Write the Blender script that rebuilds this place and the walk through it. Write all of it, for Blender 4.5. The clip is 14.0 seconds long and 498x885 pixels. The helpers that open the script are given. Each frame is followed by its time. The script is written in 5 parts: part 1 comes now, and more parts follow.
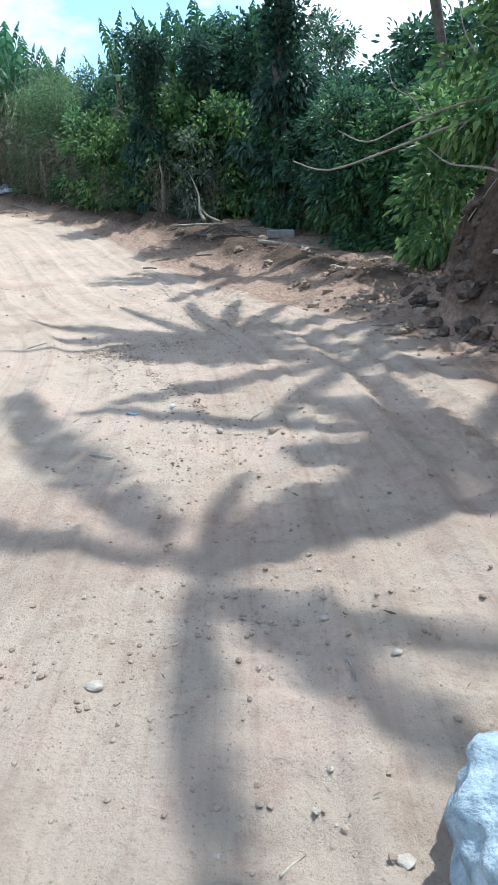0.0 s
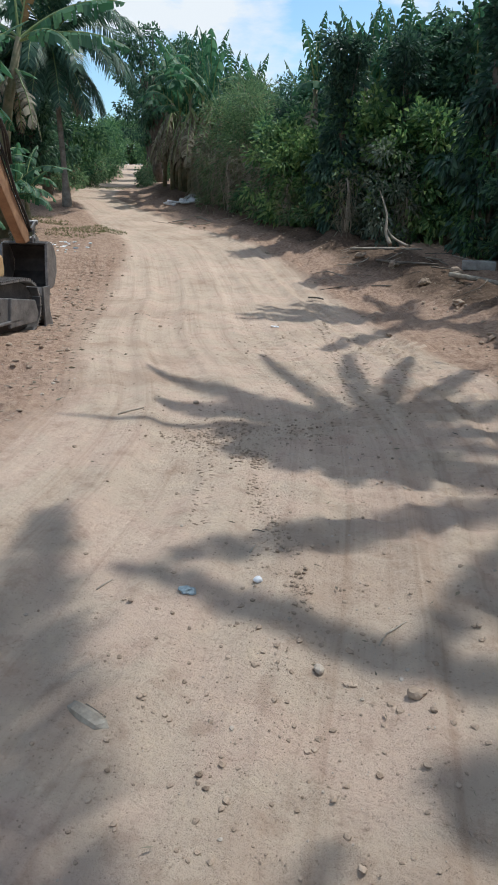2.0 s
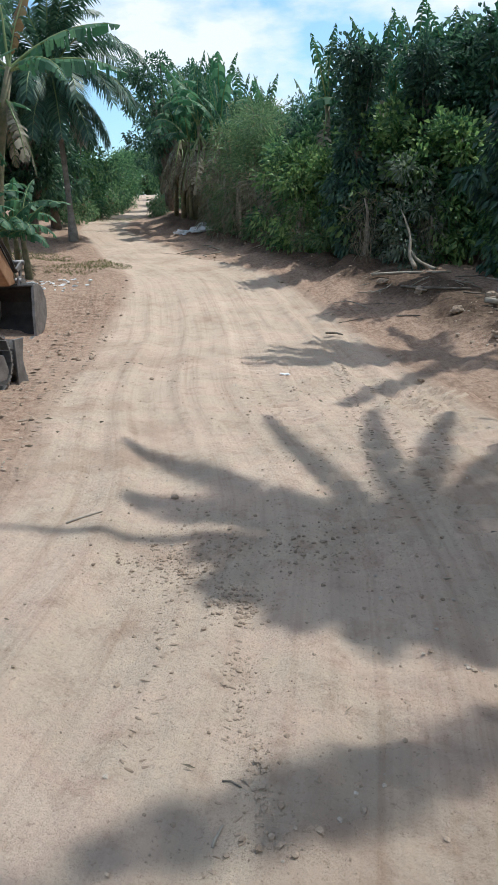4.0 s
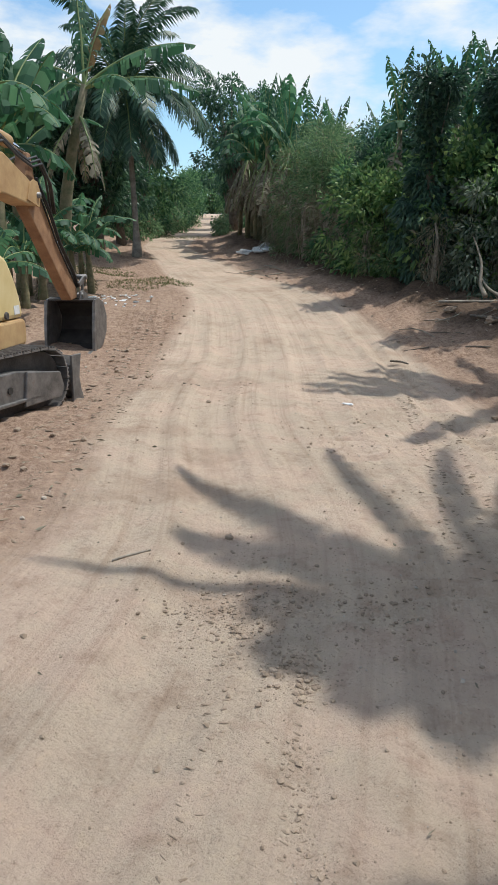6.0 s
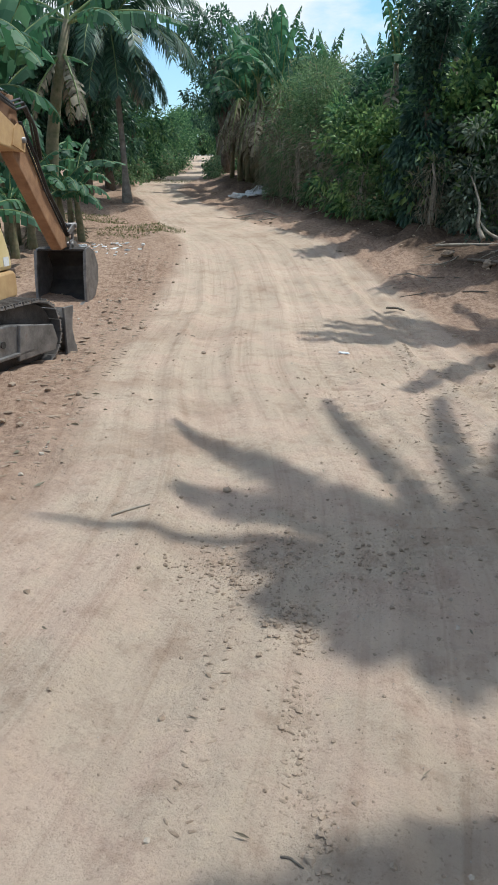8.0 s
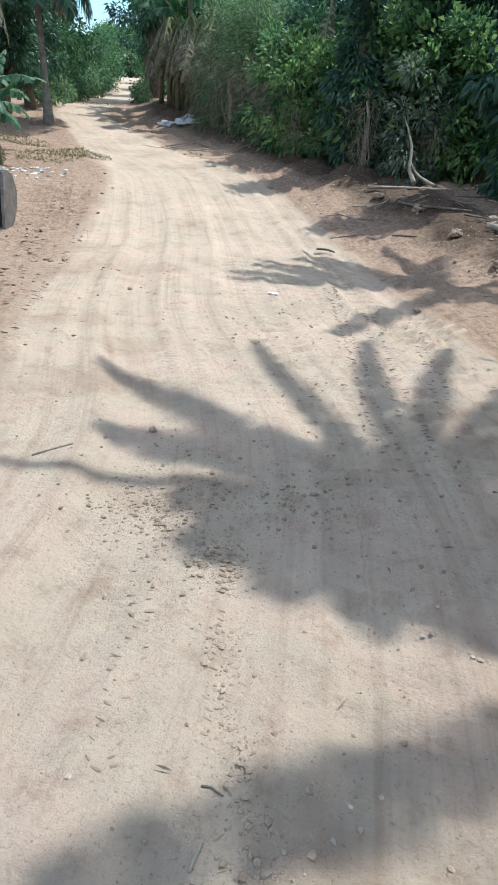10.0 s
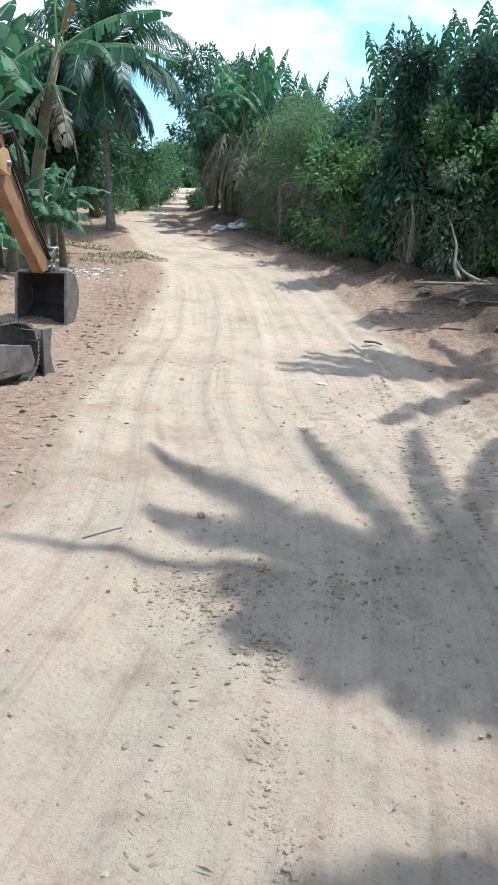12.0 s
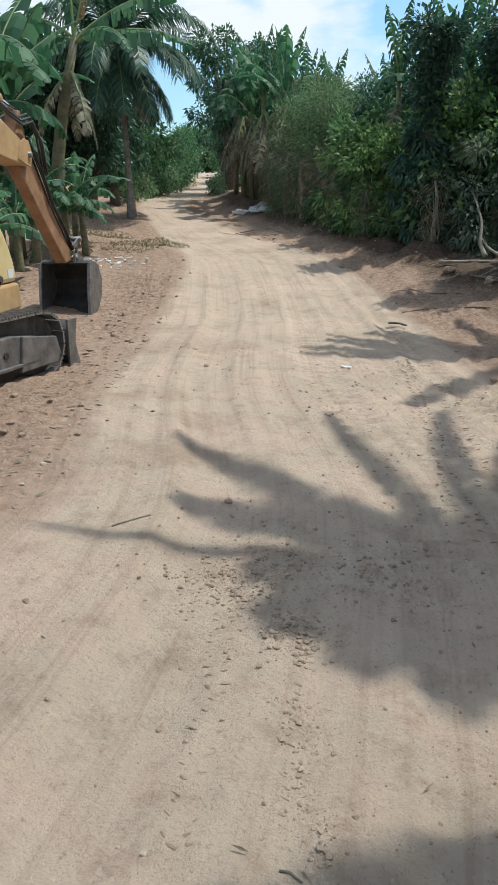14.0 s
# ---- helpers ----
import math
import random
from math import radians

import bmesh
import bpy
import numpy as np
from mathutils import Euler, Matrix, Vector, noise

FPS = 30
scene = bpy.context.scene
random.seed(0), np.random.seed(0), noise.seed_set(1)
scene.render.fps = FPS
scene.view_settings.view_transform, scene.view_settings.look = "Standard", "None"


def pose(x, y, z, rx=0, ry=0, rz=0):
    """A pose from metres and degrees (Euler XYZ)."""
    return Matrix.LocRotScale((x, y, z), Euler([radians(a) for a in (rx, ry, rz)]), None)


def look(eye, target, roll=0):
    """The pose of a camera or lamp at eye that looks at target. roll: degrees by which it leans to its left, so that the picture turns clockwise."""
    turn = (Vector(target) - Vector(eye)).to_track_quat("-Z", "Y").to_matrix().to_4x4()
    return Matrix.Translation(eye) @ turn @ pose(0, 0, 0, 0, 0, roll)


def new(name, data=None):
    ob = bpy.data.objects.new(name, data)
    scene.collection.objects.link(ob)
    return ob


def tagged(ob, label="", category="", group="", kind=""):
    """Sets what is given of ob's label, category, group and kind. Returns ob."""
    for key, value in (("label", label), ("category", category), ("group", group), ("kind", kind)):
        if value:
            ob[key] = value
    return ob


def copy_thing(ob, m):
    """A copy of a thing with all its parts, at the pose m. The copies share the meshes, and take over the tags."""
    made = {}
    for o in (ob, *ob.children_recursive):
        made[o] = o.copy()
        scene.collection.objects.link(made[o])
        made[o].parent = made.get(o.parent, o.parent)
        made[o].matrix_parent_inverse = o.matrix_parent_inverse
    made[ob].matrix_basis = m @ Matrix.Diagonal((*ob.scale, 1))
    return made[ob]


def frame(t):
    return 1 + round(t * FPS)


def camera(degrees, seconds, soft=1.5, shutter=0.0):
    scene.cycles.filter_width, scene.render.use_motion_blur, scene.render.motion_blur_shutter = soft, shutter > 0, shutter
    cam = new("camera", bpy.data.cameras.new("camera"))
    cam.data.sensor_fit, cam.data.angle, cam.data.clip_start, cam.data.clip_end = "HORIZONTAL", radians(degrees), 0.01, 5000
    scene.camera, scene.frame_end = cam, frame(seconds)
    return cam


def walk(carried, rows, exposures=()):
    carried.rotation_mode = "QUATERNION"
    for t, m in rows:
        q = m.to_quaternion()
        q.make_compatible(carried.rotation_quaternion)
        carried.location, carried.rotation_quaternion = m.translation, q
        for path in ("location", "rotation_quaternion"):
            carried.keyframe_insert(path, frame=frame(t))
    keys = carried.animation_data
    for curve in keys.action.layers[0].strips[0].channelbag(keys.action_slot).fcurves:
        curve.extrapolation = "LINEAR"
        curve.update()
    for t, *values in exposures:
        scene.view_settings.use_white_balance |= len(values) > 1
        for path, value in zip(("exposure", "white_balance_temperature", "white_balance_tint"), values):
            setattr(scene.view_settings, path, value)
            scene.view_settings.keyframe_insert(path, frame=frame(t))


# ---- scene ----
cam = camera(40.0, 14.0)
PATH = [
    (0, (0.343, 1.332, 1.478), (0.195, 3.203, 0.785), -0.9),
    (0.5, (0.366, 2.02, 1.483), (-0.004, 3.85, 0.766), -3.4),
    (1, (0.286, 2.58, 1.487), (-0.318, 4.37, 0.831), -1.5),
    (1.5, (0.24, 3.11, 1.522), (-0.41, 4.882, 0.86), -3.7),
    (2, (0.25, 3.504, 1.594), (-0.375, 5.284, 0.929), 1.3),
    (2.5, (0.096, 3.932, 1.581), (-0.546, 5.716, 0.943), -0.7),
    (3, (-0.013, 4.317, 1.573), (-0.644, 6.085, 0.882), -1.0),
    (3.2, (0.044, 4.483, 1.613), (-0.664, 6.231, 0.947), -3.2),
    (5.3, (-0.256, 5.263, 1.649), (-0.947, 7.061, 1.111), 1.7),
    (5.5, (-0.263, 5.275, 1.649), (-0.99, 7.061, 1.119), 1.0),
    (6, (-0.261, 5.272, 1.648), (-1.108, 6.999, 1.098), 0.5),
    (6.5, (-0.262, 5.269, 1.649), (-1.106, 6.993, 1.087), 0.8),
    (7, (-0.261, 5.272, 1.647), (-1.054, 7.004, 1.04), 1.2),
    (7.5, (-0.263, 5.269, 1.677), (-1.108, 6.987, 1.097), -0.7),
    (8, (-0.268, 5.28, 1.676), (-1.084, 6.969, 0.982), -0.3),
    (8.5, (-0.268, 5.284, 1.674), (-1.013, 6.995, 0.955), 0.3),
    (9, (-0.273, 5.302, 1.675), (-0.952, 7.01, 0.887), 0.9),
    (9.2, (-0.274, 5.31, 1.674), (-0.883, 7.031, 0.858), 2.0),
    (11.3, (-0.28, 5.306, 1.643), (-0.886, 7.006, 0.781), 4.2),
    (11.5, (-0.276, 5.298, 1.643), (-0.909, 7.001, 0.807), 3.5),
    (12, (-0.268, 5.285, 1.646), (-1.034, 7.029, 1.037), 2.0),
    (12.5, (-0.261, 5.268, 1.648), (-1.095, 6.996, 1.084), 1.8),
    (13, (-0.259, 5.266, 1.647), (-1.114, 6.968, 1.038), 1.4),
    (13.5, (-0.259, 5.266, 1.648), (-1.109, 6.967, 1.028), 2.9),
    (14, (-0.267, 5.279, 1.652), (-1.094, 6.979, 1.0), 0.1),
]
EXPOSURES = [(0, 0.62, 5550, 3), (0.5, 0.58, 5600, 3), (1.0, 0.34, 5800, 4), (1.5, 0.15, 5900, 4), (2.0, -0.04, 6100, 6), (3, 0.18, 5950, 4), (5.5, 0.04, 6300, 6), (7, 0.02, 6350, 4), (8.5, 0.18, 5950, 3), (9, 0.32, 5850, 0), (11.4, 0.72, 5800, 3), (12.0, 0.60, 5700, 0), (12.35, 0.28, 6050, 3), (12.7, 0.16, 6250, 3), (14, 0.07, 6250, 2)]
walk(cam, [(t, look(eye, target, roll)) for t, eye, target, roll in PATH], EXPOSURES)

# ---- world and sun ----
SUN_WAY = Vector((0.50, 0.53, 1.45)).normalized()
SUN_EL = math.asin(SUN_WAY.z)
SUN_AZ = math.atan2(SUN_WAY.x, SUN_WAY.y)
world = bpy.data.worlds.new("sky")
scene.world = world
world.use_nodes = True
wn, wl = world.node_tree.nodes, world.node_tree.links
wn.clear()
w_out = wn.new("ShaderNodeOutputWorld")
w_bg = wn.new("ShaderNodeBackground")
w_sky = wn.new("ShaderNodeTexSky")
w_sky.sky_type = "NISHITA"
w_sky.sun_disc = False
w_sky.sun_elevation, w_sky.sun_rotation = SUN_EL, SUN_AZ
w_sky.air_density, w_sky.dust_density = 1.0, 1.2
w_co = wn.new("ShaderNodeTexCoord")
w_map = wn.new("ShaderNodeMapping")
w_map.inputs["Scale"].default_value = (1.0, 1.0, 2.4)
w_cl = wn.new("ShaderNodeTexNoise")
w_cl.inputs["Scale"].default_value = 4.6
w_cl.inputs["Detail"].default_value = 7
w_cl.inputs["Roughness"].default_value = 0.55
w_ramp = wn.new("ShaderNodeValToRGB")
w_ramp.color_ramp.elements[0].position, w_ramp.color_ramp.elements[1].position = 0.46, 0.61
w_mix = wn.new("ShaderNodeMix")
w_mix.data_type = "RGBA"
w_mix.inputs[7].default_value = (6.0, 6.1, 6.3, 1)
wl.new(w_co.outputs["Generated"], w_map.inputs["Vector"])
wl.new(w_map.outputs["Vector"], w_cl.inputs["Vector"])
wl.new(w_cl.outputs["Fac"], w_ramp.inputs["Fac"])
wl.new(w_ramp.outputs["Color"], w_mix.inputs[0])
w_tint = wn.new("ShaderNodeMix")
w_tint.data_type, w_tint.blend_type = "RGBA", "MULTIPLY"
w_tint.inputs[0].default_value = 1.0
w_tint.inputs[7].default_value = (1.0, 1.16, 1.22, 1)
wl.new(w_sky.outputs["Color"], w_tint.inputs[6])
wl.new(w_tint.outputs[2], w_mix.inputs[6])
wl.new(w_mix.outputs[2], w_bg.inputs["Color"])
w_bg.inputs["Strength"].default_value = 0.15
wl.new(w_bg.outputs[0], w_out.inputs["Surface"])
sun = new("sun", bpy.data.lights.new("sun", "SUN"))
sun.data.energy, sun.data.angle, sun.data.color = 3.7, radians(0.7), (1.0, 0.965, 0.915)
sun.matrix_basis = look(SUN_WAY * 60, (0, 0, 0))


# ---- materials ----
def mat_new(name):
    m = bpy.data.materials.new(name)
    m.use_nodes = True
    m.node_tree.nodes.clear()
    return m, m.node_tree.nodes, m.node_tree.links


def ramp_node(n, stops):
    r = n.new("ShaderNodeValToRGB")
    e = r.color_ramp.elements
    while len(e) < len(stops):
        e.new(0.5)
    for k, (p, c) in enumerate(stops):
        e[k].position, e[k].color = p, (*c, 1)
    return r


def noise_node(n, l, scale, detail=5, rough=0.6, co=None):
    t = n.new("ShaderNodeTexNoise")
    t.inputs["Scale"].default_value = scale
    t.inputs["Detail"].default_value = detail
    t.inputs["Roughness"].default_value = rough
    if co is not None:
        l.new(co, t.inputs["Vector"])
    return t


def foliage_mat(name, dark, mid, light, through_light=0.35, rough=0.45, dead=None):
    """Leaf surface: colour varies leaf by leaf and with patches along the plant; a share of the light passes through."""
    m, n, l = mat_new(name)
    out, mixs = n.new("ShaderNodeOutputMaterial"), n.new("ShaderNodeMixShader")
    b, tr, geo = n.new("ShaderNodeBsdfPrincipled"), n.new("ShaderNodeBsdfTranslucent"), n.new("ShaderNodeNewGeometry")
    stops = [(0.0, dark), (0.5, mid), (0.93, light)] + ([(0.97, dead)] if dead else [])
    r = ramp_node(n, stops)
    co = n.new("ShaderNodeTexCoord")
    nz = noise_node(n, l, 1.3, 3, 0.6, co.outputs["Object"])
    mul = n.new("ShaderNodeMix")
    mul.data_type, mul.blend_type = "RGBA", "MULTIPLY"
    mul.inputs[0].default_value = 0.55
    l.new(geo.outputs["Random Per Island"], r.inputs["Fac"])
    l.new(r.outputs["Color"], mul.inputs[6])
    r2 = ramp_node(n, [(0.3, (0.55, 0.6, 0.5)), (0.7, (1.25, 1.2, 1.05))])
    l.new(nz.outputs["Fac"], r2.inputs["Fac"])
    l.new(r2.outputs["Color"], mul.inputs[7])
    l.new(mul.outputs[2], b.inputs["Base Color"])
    l.new(mul.outputs[2], tr.inputs["Color"])
    b.inputs["Roughness"].default_value = rough
    mixs.inputs[0].default_value = through_light
    l.new(b.outputs[0], mixs.inputs[1])
    l.new(tr.outputs[0], mixs.inputs[2])
    l.new(mixs.outputs[0], out.inputs["Surface"])
    return m


def solid_mat(name, c1, c2, scale=8.0, rough=0.7, metal=0.0, bump=0.2, bump_scale=40.0, c3=None, spread=(0.35, 0.65)):
    """Two tones in patches, a third in small spots, with fine relief."""
    m, n, l = mat_new(name)
    out, b = n.new("ShaderNodeOutputMaterial"), n.new("ShaderNodeBsdfPrincipled")
    co = n.new("ShaderNodeTexCoord")
    nz = noise_node(n, l, scale, 6, 0.65, co.outputs["Object"])
    r = ramp_node(n, [(spread[0], c1), (spread[1], c2)] + ([(min(0.98, spread[1] + 0.12), c3)] if c3 else []))
    l.new(nz.outputs["Fac"], r.inputs["Fac"])
    l.new(r.outputs["Color"], b.inputs["Base Color"])
    nb = noise_node(n, l, bump_scale, 5, 0.6, co.outputs["Object"])
    bp = n.new("ShaderNodeBump")
    bp.inputs["Strength"].default_value = bump
    bp.inputs["Distance"].default_value = 0.02
    l.new(nb.outputs["Fac"], bp.inputs["Height"])
    l.new(bp.outputs[0], b.inputs["Normal"])
    b.inputs["Roughness"].default_value, b.inputs["Metallic"].default_value = rough, metal
    l.new(b.outputs[0], out.inputs["Surface"])
    return m


def soil_mat():
    """Pale packed sand on the road, redder broken soil beside it, mixed by the soil attribute and noise."""
    m, n, l = mat_new("dry_soil")
    out, b = n.new("ShaderNodeOutputMaterial"), n.new("ShaderNodeBsdfPrincipled")
    co, at = n.new("ShaderNodeTexCoord"), n.new("ShaderNodeAttribute")
    at.attribute_name = "soil"
    big, fine = noise_node(n, l, 0.9, 6, 0.6, co.outputs["Object"]), noise_node(n, l, 14, 8, 0.7, co.outputs["Object"])
    sand = ramp_node(n, [(0.3, (0.415, 0.302, 0.226)), (0.47, (0.49, 0.386, 0.295)), (0.56, (0.515, 0.383, 0.296)), (0.75, (0.575, 0.463, 0.358))])
    red = ramp_node(n, [(0.28, (0.16, 0.098, 0.070)), (0.5, (0.335, 0.228, 0.165)), (0.75, (0.48, 0.35, 0.262))])
    l.new(big.outputs["Fac"], sand.inputs["Fac"])
    l.new(fine.outputs["Fac"], red.inputs["Fac"])
    mx = n.new("ShaderNodeMix")
    mx.data_type = "RGBA"
    add = n.new("ShaderNodeMath")
    add.operation = "MULTIPLY_ADD"
    l.new(fine.outputs["Fac"], add.inputs[0])
    add.inputs[1].default_value = 0.7
    l.new(at.outputs["Fac"], add.inputs[2])
    edge = n.new("ShaderNodeMapRange")
    edge.inputs["From Min"].default_value, edge.inputs["From Max"].default_value = 0.55, 1.15
    l.new(add.outputs[0], edge.inputs["Value"])
    l.new(edge.outputs[0], mx.inputs[0])
    # dark moist soil; on the ridge this tone also carries the hedge's shade
    damp = ramp_node(n, [(0.3, (0.055, 0.037, 0.027)), (0.5, (0.115, 0.078, 0.055)), (0.75, (0.20, 0.14, 0.10))])
    l.new(fine.outputs["Fac"], damp.inputs["Fac"])
    dmx, dedge = n.new("ShaderNodeMix"), n.new("ShaderNodeMapRange")
    dmx.data_type = "RGBA"
    dedge.inputs["From Min"].default_value, dedge.inputs["From Max"].default_value = 1.0, 1.4
    l.new(at.outputs["Fac"], dedge.inputs["Value"])
    l.new(dedge.outputs[0], dmx.inputs[0])
    l.new(red.outputs["Color"], dmx.inputs[6])
    l.new(damp.outputs["Color"], dmx.inputs[7])
    l.new(sand.outputs["Color"], mx.inputs[6])
    l.new(dmx.outputs[2], mx.inputs[7])
    # streaks left along the road by wheels and wind
    lane, lmap = n.new("ShaderNodeAttribute"), n.new("ShaderNodeMapping")
    lane.attribute_name = "lane"
    lmap.inputs["Scale"].default_value = (8.0, 0.14, 1.0)
    l.new(lane.outputs["Vector"], lmap.inputs["Vector"])
    st = noise_node(n, l, 1.0, 6, 0.62, lmap.outputs["Vector"])
    str_r = ramp_node(n, [(0.36, (0.76, 0.70, 0.66)), (0.49, (1, 1, 1)), (0.64, (1.14, 1.14, 1.13))])
    lfine = n.new("ShaderNodeMapping")
    lfine.inputs["Scale"].default_value = (34.0, 0.5, 1.0)
    l.new(lane.outputs["Vector"], lfine.inputs["Vector"])
    stf = noise_node(n, l, 1.0, 4, 0.6, lfine.outputs["Vector"])
    both = n.new("ShaderNodeMix")
    both.data_type = "FLOAT"
    both.inputs[0].default_value = 0.42
    l.new(st.outputs["Fac"], both.inputs[2])
    l.new(stf.outputs["Fac"], both.inputs[3])
    l.new(both.outputs[0], str_r.inputs["Fac"])
    streak = n.new("ShaderNodeMix")
    streak.data_type, streak.blend_type = "RGBA", "MULTIPLY"
    streak.inputs[0].default_value = 0.55
    l.new(mx.outputs[2], streak.inputs[6])
    l.new(str_r.outputs["Color"], streak.inputs[7])
    sp = noise_node(n, l, 60, 6, 0.75, co.outputs["Object"])
    spr = ramp_node(n, [(0.30, (0.42, 0.39, 0.36)), (0.43, (1, 1, 1)), (0.68, (1.0, 1.0, 1.0)), (0.78, (1.18, 1.16, 1.14))])
    l.new(sp.outputs["Fac"], spr.inputs["Fac"])
    mul = n.new("ShaderNodeMix")
    mul.data_type, mul.blend_type = "RGBA", "MULTIPLY"
    mul.inputs[0].default_value = 0.8
    # trodden and loose patches
    mot = noise_node(n, l, 5.5, 8, 0.72, co.outputs["Object"])
    mot_r = ramp_node(n, [(0.36, (0.80, 0.76, 0.74)), (0.48, (1, 1, 1)), (0.56, (1, 1, 1)), (0.68, (1.10, 1.10, 1.05))])
    l.new(mot.outputs["Fac"], mot_r.inputs["Fac"])
    patch = n.new("ShaderNodeMix")
    patch.data_type, patch.blend_type = "RGBA", "MULTIPLY"
    patch.inputs[0].default_value = 0.8
    l.new(streak.outputs[2], patch.inputs[6])
    l.new(mot_r.outputs["Color"], patch.inputs[7])
    l.new(patch.outputs[2], mul.inputs[6])
    l.new(spr.outputs["Color"], mul.inputs[7])
    l.new(mul.outputs[2], b.inputs["Base Color"])
    bp, bp2 = n.new("ShaderNodeBump"), n.new("ShaderNodeBump")
    bp.inputs["Strength"].default_value, bp.inputs["Distance"].default_value = 0.75, 0.05
    bp2.inputs["Strength"].default_value, bp2.inputs["Distance"].default_value = 0.7, 0.016
    l.new(fine.outputs["Fac"], bp.inputs["Height"])
    l.new(sp.outputs["Fac"], bp2.inputs["Height"])
    l.new(bp.outputs[0], bp2.inputs["Normal"])
    l.new(bp2.outputs[0], b.inputs["Normal"])
    b.inputs["Roughness"].default_value = 0.95
    b.inputs["Specular IOR Level"].default_value = 0.15
    l.new(b.outputs[0], out.inputs["Surface"])
    return m


M_SOIL = soil_mat()
M_CLOD = solid_mat("soil_clod", (0.23, 0.165, 0.115), (0.41, 0.315, 0.235), 9, 0.95, bump=0.5)
M_DAMP = solid_mat("damp_clod", (0.06, 0.042, 0.03), (0.16, 0.11, 0.08), 7, 0.95, bump=0.6)
M_PALE = solid_mat("pale_stone", (0.33, 0.27, 0.21), (0.50, 0.425, 0.35), 12, 0.9, bump=0.4)
M_ROCK = solid_mat("white_rock", (0.20, 0.26, 0.29), (0.46, 0.52, 0.545), 16, 0.95, bump=1.0, bump_scale=40, c3=(0.66, 0.71, 0.72))
M_LEAF = foliage_mat("leaf_broad", (0.040, 0.11, 0.06), (0.095, 0.215, 0.10), (0.25, 0.40, 0.17), 0.5)
M_LEAF2 = foliage_mat("leaf_olive", (0.075, 0.14, 0.07), (0.145, 0.25, 0.12), (0.27, 0.39, 0.20), 0.5, 0.55, (0.32, 0.26, 0.16))
M_LEAFD = foliage_mat("leaf_dark", (0.032, 0.082, 0.058), (0.062, 0.145, 0.090), (0.14, 0.25, 0.145), 0.46, 0.38)
M_VINE = foliage_mat("leaf_vine", (0.022, 0.058, 0.045), (0.042, 0.10, 0.068), (0.10, 0.18, 0.11), 0.35, 0.45)
M_LEAFB = foliage_mat("leaf_bright", (0.06, 0.14, 0.06), (0.14, 0.26, 0.09), (0.32, 0.44, 0.17), 0.5)
M_LEAFG = foliage_mat("leaf_grey", (0.06, 0.10, 0.07), (0.16, 0.21, 0.155), (0.30, 0.35, 0.28), 0.35, 0.6)
M_BANANA = foliage_mat("leaf_banana", (0.032, 0.10, 0.055), (0.056, 0.16, 0.082), (0.12, 0.25, 0.135), 0.46, 0.58)
M_BANDEAD = foliage_mat("leaf_banana_dry", (0.14, 0.115, 0.085), (0.235, 0.20, 0.15), (0.37, 0.33, 0.26), 0.25, 0.8)
M_DRYGREY = foliage_mat("dry_stalk", (0.13, 0.125, 0.085), (0.22, 0.205, 0.145), (0.36, 0.33, 0.25), 0.35, 0.8)
M_RUST = foliage_mat("leaf_banana_rust", (0.22, 0.13, 0.055), (0.32, 0.19, 0.08), (0.36, 0.28, 0.14), 0.35, 0.7)
M_FROND = foliage_mat("leaf_frond", (0.026, 0.070, 0.045), (0.045, 0.11, 0.068), (0.10, 0.18, 0.115), 0.3, 0.45)
M_GRASS = foliage_mat("grass_blade", (0.07, 0.09, 0.03), (0.13, 0.15, 0.05), (0.25, 0.22, 0.10), 0.3, 0.7)
M_RIB = solid_mat("leaf_rib", (0.14, 0.20, 0.06), (0.24, 0.28, 0.11), 5, 0.5)
M_STEM = solid_mat("banana_stem", (0.10, 0.11, 0.05), (0.25, 0.20, 0.12), 6, 0.7, bump=0.4, bump_scale=12)
M_BARK = solid_mat("bark", (0.085, 0.068, 0.052), (0.18, 0.15, 0.12), 9, 0.9, bump=0.8, bump_scale=25)
M_PALMBARK = solid_mat("palm_bark", (0.13, 0.115, 0.095), (0.26, 0.235, 0.20), 7, 0.9, bump=0.7, bump_scale=18)
M_TWIG = solid_mat("dry_wood", (0.20, 0.165, 0.125), (0.40, 0.35, 0.28), 14, 0.85, bump=0.4)
M_YELLOW = solid_mat("yellow_paint", (0.36, 0.21, 0.095), (0.50, 0.33, 0.16), 3.5, 0.6, bump=0.12, c3=(0.26, 0.14, 0.07), spread=(0.35, 0.68))
M_CREAM = solid_mat("pale_yellow_paint", (0.58, 0.44, 0.20), (0.66, 0.53, 0.28), 3, 0.5, bump=0.06)
# rusty paint, deepened in colour for the shaded rear face of the stick
M_RUSTY_SHADE = solid_mat("rusty_shaded_paint", (0.20, 0.10, 0.05), (0.34, 0.19, 0.10), 4, 0.7, bump=0.2, c3=(0.44, 0.27, 0.12))
M_STEEL = solid_mat("worn_steel", (0.13, 0.122, 0.118), (0.26, 0.245, 0.235), 6, 0.5, 0.55, bump=0.2, c3=(0.20, 0.14, 0.10))
M_DARK = solid_mat("dark_steel", (0.045, 0.042, 0.042), (0.10, 0.09, 0.085), 6, 0.6, 0.35, bump=0.25, c3=(0.15, 0.11, 0.085))
# bucket steel, near black because the shade inside it is in the colour
M_BUCKET = solid_mat("shaded_bucket_steel", (0.025, 0.022, 0.021), (0.055, 0.047, 0.042), 5, 0.75, 0.1, bump=0.25, c3=(0.09, 0.06, 0.04))
M_RUBBER = solid_mat("black_hose", (0.02, 0.02, 0.02), (0.05, 0.045, 0.042), 8, 0.55)
M_CHROME = solid_mat("chrome_rod", (0.6, 0.6, 0.6), (0.7, 0.7, 0.7), 8, 0.2, 1.0, bump=0.02)
